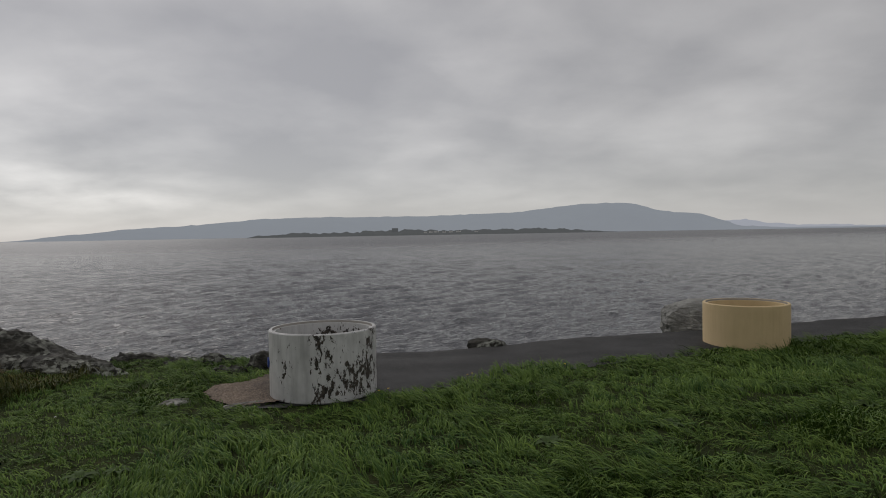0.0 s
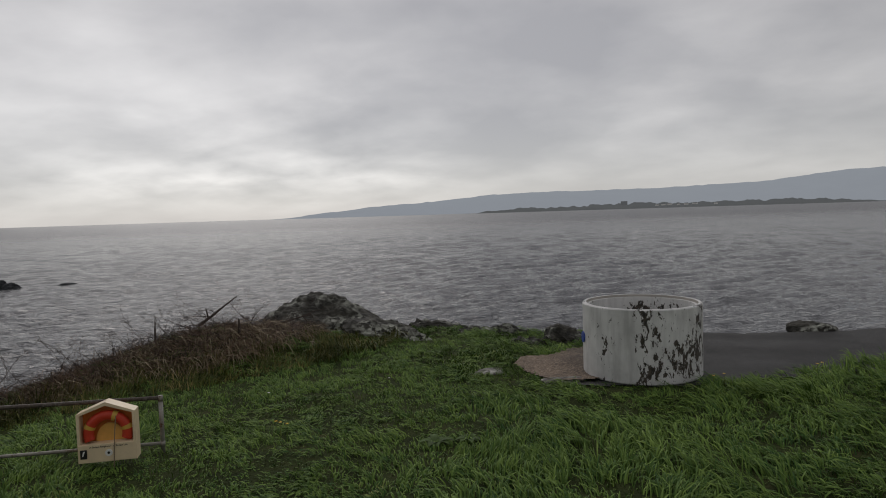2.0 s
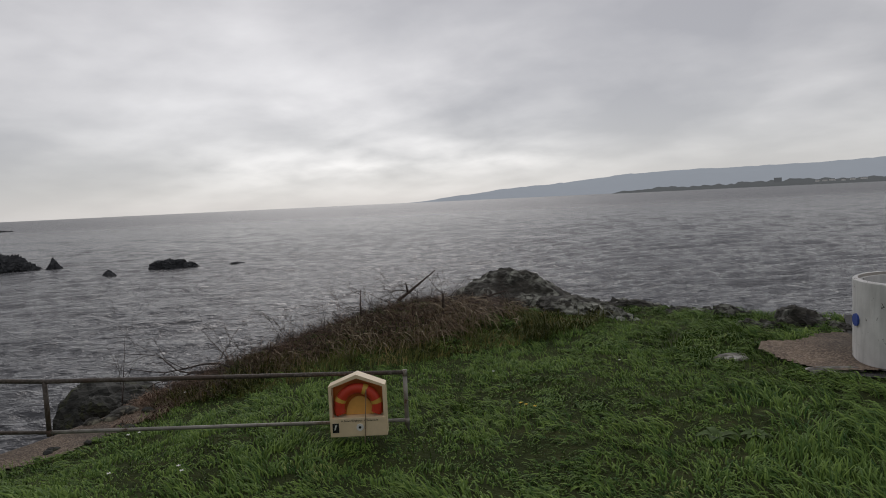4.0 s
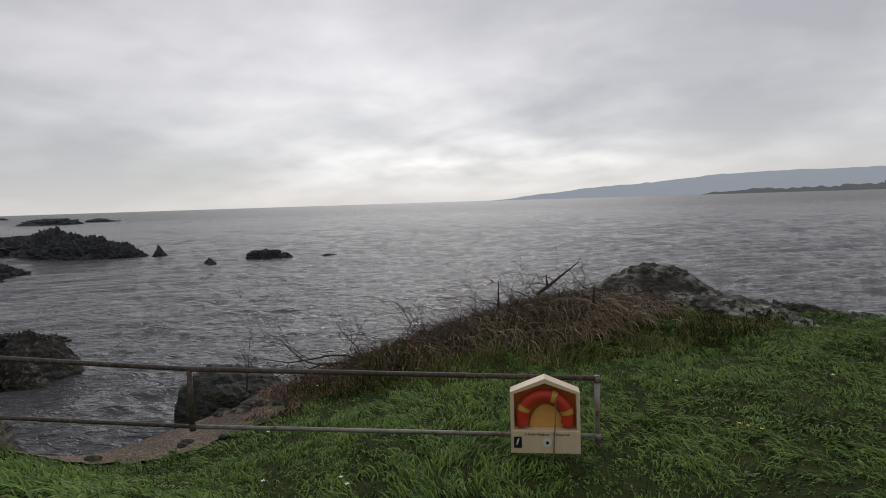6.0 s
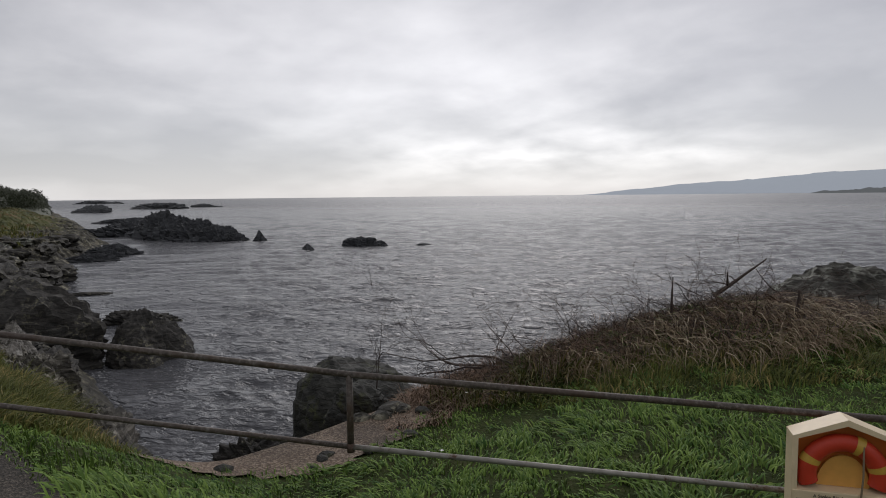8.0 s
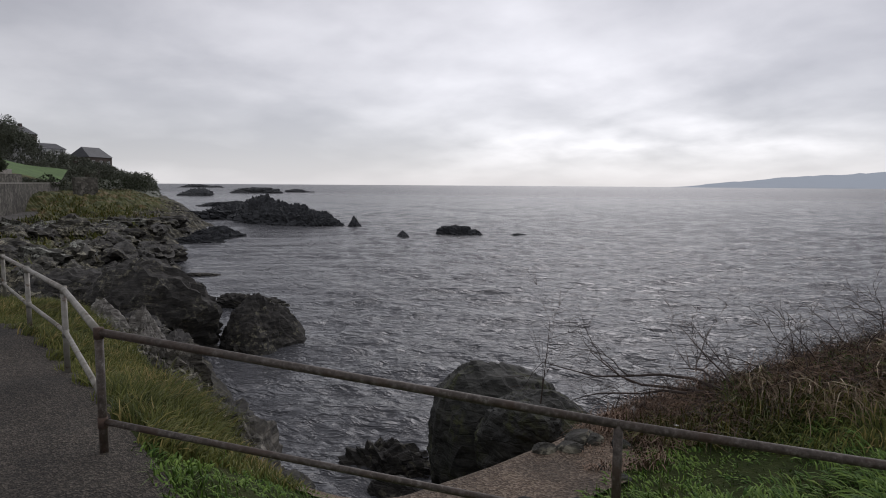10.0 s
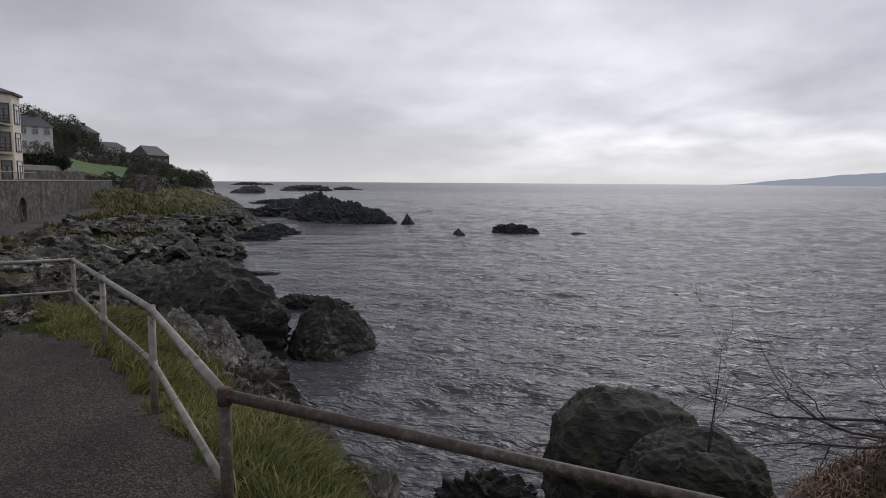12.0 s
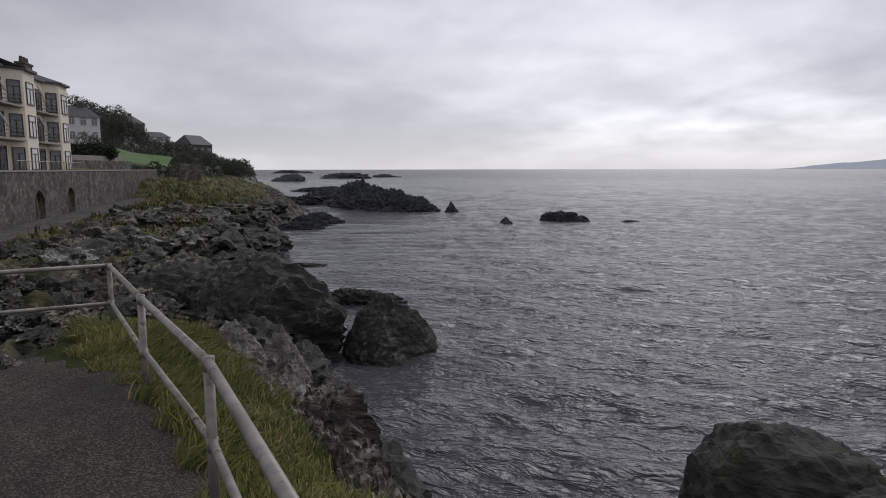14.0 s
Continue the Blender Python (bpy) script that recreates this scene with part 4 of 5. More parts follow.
def tufts(name, n, keep, per, material, size, x0=-16, x1=17, y0=2.9, y1=19.2, power=1.0, spread=0.085, flat=1.15, width=0.0065, height=land):
    """Rank grass in tufts: the blades of a tuft spring from one foot and are laid over one way by the wind."""
    tx, ty = strewn(n, x0, x1, y0, y1, keep, power)
    m = len(tx)
    way = 2.9 + 2.1 * fbm2(tx * 0.5, ty * 0.5, 2, 40) + 1.1 * fbm2(tx * 2.1, ty * 2.1, 2, 41) + rng.normal(0, 0.3, m)
    tall = size(tx, ty) * np.clip(1 + 0.7 * fbm2(tx * 0.8, ty * 0.8, 2, 60), 0.45, 1.7) * rng.uniform(0.7, 1.25, m)
    lay = np.clip(flat + 0.3 * fbm2(tx * 0.9, ty * 0.9, 2, 71) + rng.normal(0, 0.15, m), 0.35, 1.6)
    t = np.repeat(np.arange(m), per)
    k = len(t)
    a = way[t] + rng.normal(0, 0.38, k)
    ln = tall[t] * rng.uniform(0.6, 1.2, k)
    out = np.clip(lay[t] + rng.normal(0, 0.2, k), 0.1, 1.75)
    px, py = tx[t] + rng.normal(0, spread, k), ty[t] + rng.normal(0, spread, k)
    ok = keep(px, py)
    a, ln, out, px, py = a[ok], ln[ok], out[ok], px[ok], py[ok]
    k = len(px)
    d = np.stack([np.cos(a), np.sin(a), np.zeros(k)], 1)
    side = np.stack([-np.sin(a), np.cos(a), rng.normal(0, 0.35, k)], 1) * (width * rng.uniform(0.6, 1.3, k))[:, None]
    p = np.stack([px, py, height(px, py) - 0.02], 1)
    rows = [p - side, p + side]
    for j, (bend, w) in enumerate(((0.35, 0.95), (1.0, 0.75), (1.45, 0.0))):
        p = p + (np.array((0, 0, 1.0)) * np.cos(out * bend)[:, None] + d * np.sin(out * bend)[:, None]) * (ln * (0.36, 0.36, 0.34)[j])[:, None]
        rows += [p + side * w, p - side * w] if w else [p]
    v = np.stack(rows, 1).reshape(-1, 3)
    b = np.arange(k)[:, None] * 7
    q = np.concatenate([b + np.array([[0, 1, 2, 3]]), b + np.array([[3, 2, 4, 5]])])
    return fast_mesh(name, v, q, b + np.array([[5, 4, 6]]), material)


def in_reach(x, y):
    """Full tufts where the walk passes them; a thin scatter on the slope by the path and far to the east."""
    near = (y > np.interp(x, (-9, -5, 0), (2.6, 4.6, 6.2))) & (x < 2.5 + 0.78 * y)
    return on_lawn(x, y) & (near | (np.sin(91.7 * x + 57.3 * y) > 0.75))


def rank(x, y):
    return np.interp(x, (-15, -11, -6, -2, 3, 12), (0.15, 0.18, 0.24, 0.31, 0.36, 0.38))


tagged(new("lawn_grass", tufts("lawn_grass", 15500, in_reach, 15, M_GRASS, lambda x, y: rank(x, y) * 0.86, power=1.1, spread=0.07, flat=1.35, width=0.0085)), "thick windblown green grass on the lawn", "grass", kind="stuff")
x, y = strewn(110000, -16, 17, 2.8, 19, on_lawn, 1.15)
tagged(new("short_grass", blades("short_grass", x, y, 0.12, 0.006, M_GRASS, rng, 0.85)), "short green grass between the tufts of the lawn", "grass", kind="stuff")
def on_bank(x, y):
    brink = 4.15 + 0.4 * smoothstep(-18, -22, x) + 0.2 * np.sin(2 * x) + 0.25 * fbm2(x * 2, y * 2, 2, 9)
    path_side = np.interp(x, (-24, -22.6, -21.4, -19.8, -17.5, -15), (2.0, 1.95, 2.3, 2.6, 2.8, 3.0)) + 0.1 * np.sin(9 * x)
    return (y < brink) & (land(x, y) > -2.2) & (x < -15.2) & (y > path_side)


tagged(new("bank_grass", tufts("bank_grass", 5200, on_bank, 20, M_LONG, lambda x, y: 0.26 + 0 * x, -25.2, -14.8, 1.6, 5.2, spread=0.1, flat=1.15, width=0.005)), "long yellowing grass on the bank outside the railing", "grass", kind="stuff")

def on_mound(x, y):
    return (ridge(x, y) > 0.08) & (ridge(x, y) < 0.44 + 0.2 * fbm2(x, y, 2, 34)) & (land(x, y) > -2.3) & (np.hypot(x + 11.0, (y - 17.2) * 1.3) > 1.6) & (x > -14.2 + 0.35 * (y - 9.5) + 0.4 * np.sin(2 * y))


def sweep(x, y, ln, width, way, rise, fall, material, name, height=land, wander=0.5):
    """Long thin stems that rise from x, y, arch over along their way and hang down."""
    k = len(x)
    p = np.stack([x, y, height(x, y) - 0.03], 1)
    a = way + rng.normal(0, 0.3, k)
    el = rise + rng.normal(0, 0.22, k)
    turn, drop = rng.normal(0, wander, k), fall * rng.uniform(0.5, 1.3, k)
    rows, n = [], 4
    for j in range(n + 1):
        w = width * (1 - 0.8 * j / n)
        side = np.stack([-np.sin(a), np.cos(a), 0.6 * np.ones(k)], 1) * (w if np.isscalar(w) else w[:, None])
        rows += [p - side, p + side]
        d = np.stack([np.cos(a) * np.cos(el), np.sin(a) * np.cos(el), np.sin(el)], 1)
        p = p + d * (ln / n)[:, None]
        a, el = a + turn / n + rng.normal(0, 0.1, k), el - drop / n
    v = np.stack(rows, 1).reshape(-1, 3)
    b = np.arange(k)[:, None] * (2 * n + 2)
    q = np.concatenate([b + np.array([[2 * j, 2 * j + 1, 2 * j + 3, 2 * j + 2]]) for j in range(n)])
    return fast_mesh(name, v, q, np.zeros((0, 3), int), material)


x, y = strewn(62000, -17, -7.6, 7.6, 19, on_mound)
tagged(new("mound_grass", blades("mound_grass", x, y, 0.27, 0.009, M_LONG, rng, 0.9)), "rough green and straw-coloured grass on the mound", "grass", kind="stuff")
crest = lambda x, y: (ridge(x, y) > 0.31 + 0.16 * fbm2(x, y, 2, 33)) & (x < -10.6) & (np.hypot(x + 11.1, (y - 17.2) * 1.2) > 1.5)
tail = lambda x, y: (x < -13.7 + 0.35 * (y - 9.5)) & (y > 8.2) & (ridge(x, y) > 0.04) & (land(x, y) > -2.6)
x, y = strewn(60000, -17, -8.6, 8, 18, lambda x, y: crest(x, y) | tail(x, y))
k = len(x)
tagged(new("dead_bracken", sweep(x, y, rng.uniform(0.2, 0.6, k), 0.0045, rng.uniform(0, 6.28, k), 0.75, 1.6, M_BROWN, "dead_bracken")), "matted brown dead bracken along the mound's crest", "undergrowth", kind="stuff")
x, y = strewn(13000, -17, -9.4, 8.6, 17, lambda x, y: (ridge(x, y) > 0.42) & (x < -10.4) | tail(x, y))
k = len(x)
tagged(new("bramble_thicket", sweep(x, y, rng.uniform(0.35, 0.95, k), 0.0045, rng.uniform(0, 6.28, k), 0.8, 1.7, M_TWIG, "bramble_thicket", wander=1.2)), "tangled dark bare brambles over the mound's crest", "undergrowth", kind="stuff")
x, y = strewn(6000, -14.6, -9.8, 9.2, 15.6, lambda x, y: (ridge(x, y) > 0.34) & (ridge(x, y) < 0.9) & (fbm2(x * 0.9, y * 0.9, 2, 90) > -0.25))
k = len(x)
tagged(new("pale_stalks", sweep(x, y, rng.uniform(0.4, 0.95, k), 0.009, rng.normal(-0.9, 0.5, k), 0.6, 2.3, M_DRY, "pale_stalks")), "pale dead stalks hanging over the mound", "undergrowth", kind="stuff")


x, y = strewn(9000, -16.6, -13.6, 6.8, 10.2, lambda x, y: (land(x, y) > -2.4) & (x < ledge_border(y) + 0.5) & (y > 7.6 + 0.4 * np.sin(4 * x)))
tagged(new("ledge_bracken", blades("ledge_bracken", x, y, 0.22, 0.008, M_BROWN, rng, 1.3)), "dead brown bracken sprawling over the ledge", "undergrowth", kind="stuff")


def limb(rng, start, way, length, radius, depth, bend=0.5, twigs=3, up=0.15):
    """A bare branch with its side twigs, as tubes."""
    pts, p, d = [Vector(start)], Vector(start), Vector(way).normalized()
    n = 6
    for k in range(n):
        d = (d + Vector(rng.normal(0, bend * 0.4, 3)) + Vector((0, 0, up * 0.3))).normalized()
        p = p + d * (length / n)
        pts.append(p.copy())
    out = [tube(pts, [radius * (1 - 0.75 * k / n) for k in range(n + 1)], 5 if radius > 0.012 else 4)]
    if depth:
        for _ in range(twigs):
            k = rng.randint(1, n + 1)
            w = (pts[k] - pts[k - 1]).normalized() + Vector(rng.normal(0, 0.7, 3))
            out += limb(rng, pts[k], w, length * rng.uniform(0.35, 0.65), max(0.0035, radius * 0.5 * (1 - 0.5 * k / n)), depth - 1, bend, twigs, up)
    return out


def branch(name, label, category, seed, limbs, material=M_TWIG, depth=2, group="", **k):
    r = np.random.RandomState(seed)
    pieces = []
    for start, end, radius in limbs:
        w = Vector(end) - Vector(start)
        pieces += limb(r, start, w, w.length, radius, depth, **k)
    return tagged(new(name, mesh(name, *merged(pieces), material)), label, category, group)


branch("forked_branch", "dead forked branch sticking up from the mound", "branch", 5, (((-12.72, 13.46, -0.35), (-12.02, 14.2, 0.23), 0.045), ((-12.55, 13.66, -0.2), (-12.48, 13.5, 0.1), 0.035)), depth=0, bend=0.06, up=0.0)
for k, (a, b) in enumerate((((-12.5, 13.7, -0.2), (-13.2, 13.5, 0.12)), ((-12.4, 13.8, -0.15), (-12.9, 13.9, 0.2)), ((-12.7, 13.2, -0.4), (-13.4, 13.0, 0.02)), ((-11.9, 14.3, -0.3), (-12.4, 14.0, 0.18)), ((-12.2, 13.5, -0.35), (-11.7, 14.3, 0.02)))):
    branch("bramble", "arching dead bramble round the forked branch", "bramble", 700 + k, ((a, b, 0.012),), depth=2, group="dead brambles", bend=0.45, twigs=4, up=-0.1)
branch("stump", "short broken dead stem on the mound", "stump", 6, (((-12.97, 12.3, -0.75), (-12.95, 12.36, 0.08), 0.035),), depth=0, bend=0.08)
branch("stump", "thick rotten stump among the brambles", "stump", 7, (((-11.2, 13.0, -0.7), (-11.25, 13.1, -0.05), 0.06),), depth=0, bend=0.15)
branch("fallen_branch", "grey dead branch lying across the lichened rock", "branch", 8, (((-11.5, 14.3, -0.5), (-10.7, 15.4, -0.28), 0.045),), depth=1, bend=0.12, twigs=2, up=-0.1)
branch("bare_bush", "bare dark bush spreading over the water", "bush", 9,
       (((-14.4, 9.6, -1.25), (-16.6, 9.6, -1.05), 0.026), ((-14.4, 9.7, -1.2), (-17.4, 10.2, -1.25), 0.026), ((-14.6, 9.8, -1.1), (-16.1, 11.0, -0.95), 0.021), ((-14.2, 9.5, -1.0), (-14.9, 9.8, -0.45), 0.014),
        ((-14.6, 9.2, -1.2), (-16.4, 8.6, -1.15), 0.02), ((-14.9, 9.9, -1.1), (-15.4, 10.6, -0.45), 0.012)), depth=3, bend=0.35, twigs=3, up=0.0)
branch("sapling", "thin leafless sapling growing by the boulder", "sapling", 10, (((-16.86, 8.83, -2.3), (-16.92, 8.88, -0.6), 0.013), ((-16.86, 8.83, -2.1), (-16.5, 8.8, -0.9), 0.009)), depth=2, bend=0.14, twigs=4, up=0.3)
for i in range(90):
    t = i / 89.0
    x0, y0 = -10.8 - 4.6 * t + rng.normal(0, 0.35), 15.0 - 5.4 * t + rng.normal(0, 0.4)
    z0 = float(land(x0, y0))
    a = rng.uniform(0, 6.28)
    ln = rng.uniform(0.5, 1.1)
    branch("bramble", "arching bare bramble stem on the mound", "bramble", 300 + i, (((x0, y0, z0 - 0.05), (x0 + ln * math.cos(a), y0 + ln * math.sin(a), z0 + rng.uniform(0.25, 0.6)), 0.009),), depth=2, group="bramble stems", bend=0.5, twigs=3, up=0.0)


def dock(at, size, seed):
    """A rosette of broad leaves, each a part."""
    r = np.random.RandomState(seed)
    plant = thing("dock_plant", "broad-leaved dock growing in the grass", "plant", pose(*at, 0, 0, r.uniform(0, 360)), "dock plants")
    for k in range(9):
        a, ln, wd = k * 2.4, size * r.uniform(0.7, 1.1), size * 0.2
        v, f = [], []
        for j in range(6):
            s = j / 5
            w = wd * math.sin(math.pi * min(0.97, s * 0.9 + 0.08)) * (1 if j < 5 else 0.2)
            rr, zz = ln * s * 0.9, ln * (0.75 * s - 0.62 * s * s) + 0.03
            for q in (-1, 0, 1):
                v.append((rr * math.cos(a) - q * w * math.sin(a), rr * math.sin(a) + q * w * math.cos(a), zz + abs(q) * w * 0.3))
        for j in range(5):
            f += [(j * 3, j * 3 + 1, j * 3 + 4, j * 3 + 3), (j * 3 + 1, j * 3 + 2, j * 3 + 5, j * 3 + 4)]
        part("leaf", mesh("leaf", v, f, M_DOCK, True), M_DOCK, plant)
    return plant


M_DOCK = plain("dock_leaf", (0.06, 0.105, 0.022), 0.85, grain=0.25, scale=9)
for i, (x0, y0, s) in enumerate(((-5.03, 9.2, 0.3), (4.0, 10.4, 0.34), (1.9, 9.9, 0.32), (8.0, 11.3, 0.36), (2.2, 8.5, 0.26), (6.2, 12.5, 0.28), (-4.6, 9.45, 0.24), (0.6, 9.2, 0.22))):
    dock((x0, y0, float(land(x0, y0)) - 0.02), s, 400 + i)

M_FLOWER = plain("yellow_petal", (0.75, 0.50, 0.04), 0.6, grain=0.05)
M_DAISY = plain("white_petal", (0.78, 0.78, 0.74), 0.6, grain=0.03)


def flower(x0, y0, lift, material, word, seed):
    r = np.random.RandomState(seed)
    z0 = float(land(x0, y0))
    fl = thing("wild_flower", "small %s wild flower in the grass" % word, "flower", pose(x0, y0, z0, 0, 0, r.uniform(0, 360)), word + " flowers")
    part("stem", mesh("stem", *tube([(0, 0, 0), (0.01, 0.01, lift)], 0.003, 4), M_LONG), M_LONG, fl)
    v, f = [(0.01, 0.01, lift + 0.005)], []
    for k in range(10):
        a = k * math.pi / 5
        v.append((0.01 + 0.024 * math.cos(a), 0.01 + 0.024 * math.sin(a), lift + (0.014 if k % 2 else 0.004)))
    f = [(0, 1 + k, 1 + (k + 1) % 10) for k in range(10)]
    part("petals", mesh("petals", v, f, material), material, fl)


for i, (x0, y0) in enumerate(((-1.0, 13.0), (-0.8, 13.1), (0.9, 14.1), (1.0, 14.2), (-7.5, 8.95), (-7.35, 8.9), (-7.6, 8.98), (3.2, 14.6))):
    flower(x0, y0, 0.24, M_FLOWER, "yellow", 500 + i)
for i, (x0, y0) in enumerate(((-11.2, 5.1), (-10.6, 5.6), (-8.8, 10.6), (-14.3, 8.5), (-10.4, 5.5), (-13.0, 6.5), (-12.9, 6.6), (-7.0, 12.0))):
    flower(x0, y0, 0.17, M_DAISY, "white", 520 + i)
scrap_v = [(0, 0, 0), (0.08, 0.01, 0.03), (0.11, 0.05, 0.12), (0.03, 0.06, 0.16), (-0.03, 0.02, 0.1), (0.04, 0.03, 0.07)]
scrap = tagged(new("litter", mesh("litter", scrap_v, [(0, 1, 5), (1, 2, 5), (2, 3, 5), (3, 4, 5), (4, 0, 5)], M_WHITE)), "crumpled scrap of white litter caught in the brambles", "litter")
scrap.matrix_basis = pose(-15.13, 8.76, -1.53) @ Matrix.Scale(0.65, 4)

# ---- promenade, sea wall and houses ----
M_WALL = make_gravel("rubble_stone_wall", (0.07, 0.066, 0.056), (0.115, 0.107, 0.092), (0.18, 0.168, 0.145), 0.9, 3.4)
M_RENDER = make_weathered("cream_render", (0.86, 0.77, 0.63), (0.70, 0.62, 0.50), 0.85)
M_GREYHOUSE = make_weathered("grey_render", (0.68, 0.68, 0.67), (0.48, 0.48, 0.47), 0.85)
M_SLATE = plain("slate_roof", (0.07, 0.073, 0.08), 0.6, grain=0.2, scale=3)
M_FRAME = plain("dark_window_frame", (0.07, 0.055, 0.048), 0.5)
M_CASING = plain("pale_window_frame", (0.6, 0.6, 0.58), 0.5)
M_BRICK = plain("chimney_brick", (0.11, 0.085, 0.075), 0.9, grain=0.25)
glass = Nodes("window_glass", 0.05, 0.0, 0.8)
M_GLASS = glass.done(glass.ramp(glass.noise(0.8, 2), [(0.35, (0.05, 0.055, 0.06)), (0.7, (0.20, 0.205, 0.21))]))
M_BLIND = plain("drawn_blind", (0.78, 0.78, 0.77), 0.5)
M_HEDGE = make_grass("clipped_hedge", (0.03, 0.037, 0.022), (0.05, 0.06, 0.033), (0.05, 0.05, 0.03), 0.0)
# Leaf colours are lifted and greyed: the haze over the hillside is painted in.
M_WOOD = make_grass("hazy_far_wood", (0.085, 0.095, 0.075), (0.15, 0.16, 0.12), (0.17, 0.16, 0.12), 0.0)
M_SLOPE = plain("garden_turf", (0.085, 0.15, 0.04), 0.9, grain=0.25, scale=2)


M_PROM = make_gravel("promenade_concrete", (0.06, 0.056, 0.05), (0.10, 0.094, 0.085), (0.15, 0.14, 0.128), 0.85, 8)


def strip(name, xs, near, far, top, low, material):
    """A slab along the sea wall, from near to far off the wall line."""
    v, f = [], []
    for x in xs:
        y = float(wall_line(x))
        v += [(x, y + near, low), (x, y + far, low), (x, y + far, top), (x, y + near, top)]
    for i in range(len(xs) - 1):
        a, b = i * 4, i * 4 + 4
        f += [(a + k, a + (k + 1) % 4, b + (k + 1) % 4, b + k) for k in range(4)]
    e = len(v) - 4
    return mesh(name, v, f + [(0, 3, 2, 1), (e, e + 1, e + 2, e + 3)], material)


tagged(new("promenade", strip("promenade", np.linspace(-40, -130, 40), -0.1, 3.4, -2.9, -4.6, M_PROM)), "narrow concrete promenade below the stone wall", "path", kind="structure")

# the wall: bays of stone between two arched recesses
WX = ((-50, -78.4), (-80.9, -87.6), (-90.2, -166))
wall = tagged(new("sea_wall"), "dark rubble stone wall with two arched recesses along the promenade", "wall", kind="structure")
for x1, x2 in WX:
    part("stonework", strip("stonework", np.linspace(x1, x2, 30), -0.75, 0.0, 1.2, -3.3, M_WALL), M_WALL, wall)
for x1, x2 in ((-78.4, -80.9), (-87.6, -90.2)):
    # Shade inside the arch is painted: the stone back is plain black.
    part("recess", strip("recess", [x1, x2], -0.75, -0.6, 1.2, -3.3, M_BLACK), M_BLACK, wall, "recess back painted black for shade")
    v, f = [], []
    n = 10
    for k in range(n + 1):
        x = x1 + (x2 - x1) * k / n
        arch = -1.15 + 0.75 * math.sin(math.pi * k / n)
        y = float(wall_line(x))
        v += [(x, y - 0.6, arch), (x, y, arch), (x, y, 1.2), (x, y - 0.6, 1.2)]
    for k in range(n):
        a, b = k * 4, k * 4 + 4
        f += [(a + q, a + (q + 1) % 4, b + (q + 1) % 4, b + q) for q in range(4)]
    part("arch", mesh("arch", v, f, M_WALL), M_WALL, wall)
part("coping", strip("coping", np.linspace(-50, -166, 40), -0.82, 0.07, 1.34, 1.2, M_CONC), M_CONC, wall, "pale concrete coping")
for k in range(22):
    x = -76.5 - k * 0.9
    y = float(wall_line(x)) - 0.45
    part("baluster", mesh("baluster", *tube([(x, y, 1.34), (x, y, 2.1)], 0.03, 5), M_PIPE), M_PIPE, wall)
part("balustrade_rail", mesh("balustrade_rail", *tube([(-76.5, float(wall_line(-76.5)) - 0.45, 2.1), (-95.4, float(wall_line(-95.4)) - 0.45, 2.1)], 0.04, 5), M_PIPE), M_PIPE, wall)

# the cream house: canted bays with balconies between them
HO = Matrix.Translation((-79.1, -3.5, 1.2)) @ Matrix(((-0.9698, 0.2438, 0, 0), (0.2438, 0.9698, 0, 0), (0, 0, 1, 0), (0, 0, 0, 1)))


def facade_window(parent, p, q, z0, z1, blind, frame_mat):
    """A window in the wall from p to q (u, v), sill z0, head z1."""
    p, q = Vector((*p, 0)), Vector((*q, 0))
    d = (q - p).normalized()
    nrm = Vector((-d.y, d.x, 0))
    if nrm.y < 0 or (abs(nrm.y) < 0.2 and nrm.x > 0):
        nrm = -nrm
    turn = Matrix((d, nrm, Vector((0, 0, 1)))).transposed().to_4x4()
    c, w, h = (p + q) / 2, (q - p).length, z1 - z0
    at = Matrix.Translation(c + Vector((0, 0, z0))) @ turn
    win = part("window", box(w + 0.16, 0.1, 0.12, (0, 0.06, -0.06), 0), frame_mat, parent, "", at)
    part("pane", box(w, 0.03, h, (0, 0.02, h / 2), 0), M_BLIND if blind else M_GLASS, win)
    bm = box(0.07, 0.09, h, (-w / 2, 0.05, h / 2), 0)
    for sx, sz, x, z in ((0.07, h, w / 2, h / 2), (w, 0.07, 0, h), (w, 0.06, 0, h * 0.72), (0.06, h * 0.72, 0, h * 0.36)):
        box(sx, 0.09, sz, (x, 0.05, z), 0, bm)
    part("window_frame", bm, frame_mat, win)


house = thing("terraced_house", "cream rendered three-storey seaside house with canted bays and balconies", "house", HO)
bays = (-6.5, 3.8, 14.1)
outline = [(-9.5, -9)]
for u in bays:
    outline += [(u - 1.15, 0.0), (u, 1.2), (u + 2.9, 1.2), (u + 4.05, 0.0)]
outline += [(18.4, -9)]
hv = [(u, v, 0) for u, v in outline] + [(u, v, 8.85) for u, v in outline]
n = len(outline)
part("wall", mesh("wall", hv, [tuple(range(n)), tuple(range(2 * n - 1, n - 1, -1))] + [(i, (i + 1) % n, (i + 1) % n + n, i + n) for i in range(n)], M_RENDER), M_RENDER, house)
over = [(u, v + 0.35) for u, v in outline]
over[0], over[-1] = (-9.9, -9.3), (18.8, -9.3)
rv = [(u, v, 8.85) for u, v in over] + [(u, v, 9.05) for u, v in over] + [(-7, -4, 11.0), (15.5, -4, 11.0)]
rf = [tuple(range(n))] + [(i, (i + 1) % n, (i + 1) % n + n, i + n) for i in range(n)]
rf += [(n + i, n + i + 1, 2 * n + (1 if i >= n // 2 else 0)) for i in range(n - 1)] + [(n, 2 * n - 1, 2 * n + 1, 2 * n), (n + n // 2, 2 * n + 1, 2 * n)]
part("roof", mesh("roof", rv, rf, M_SLATE), M_SLATE, house, "slate roof")
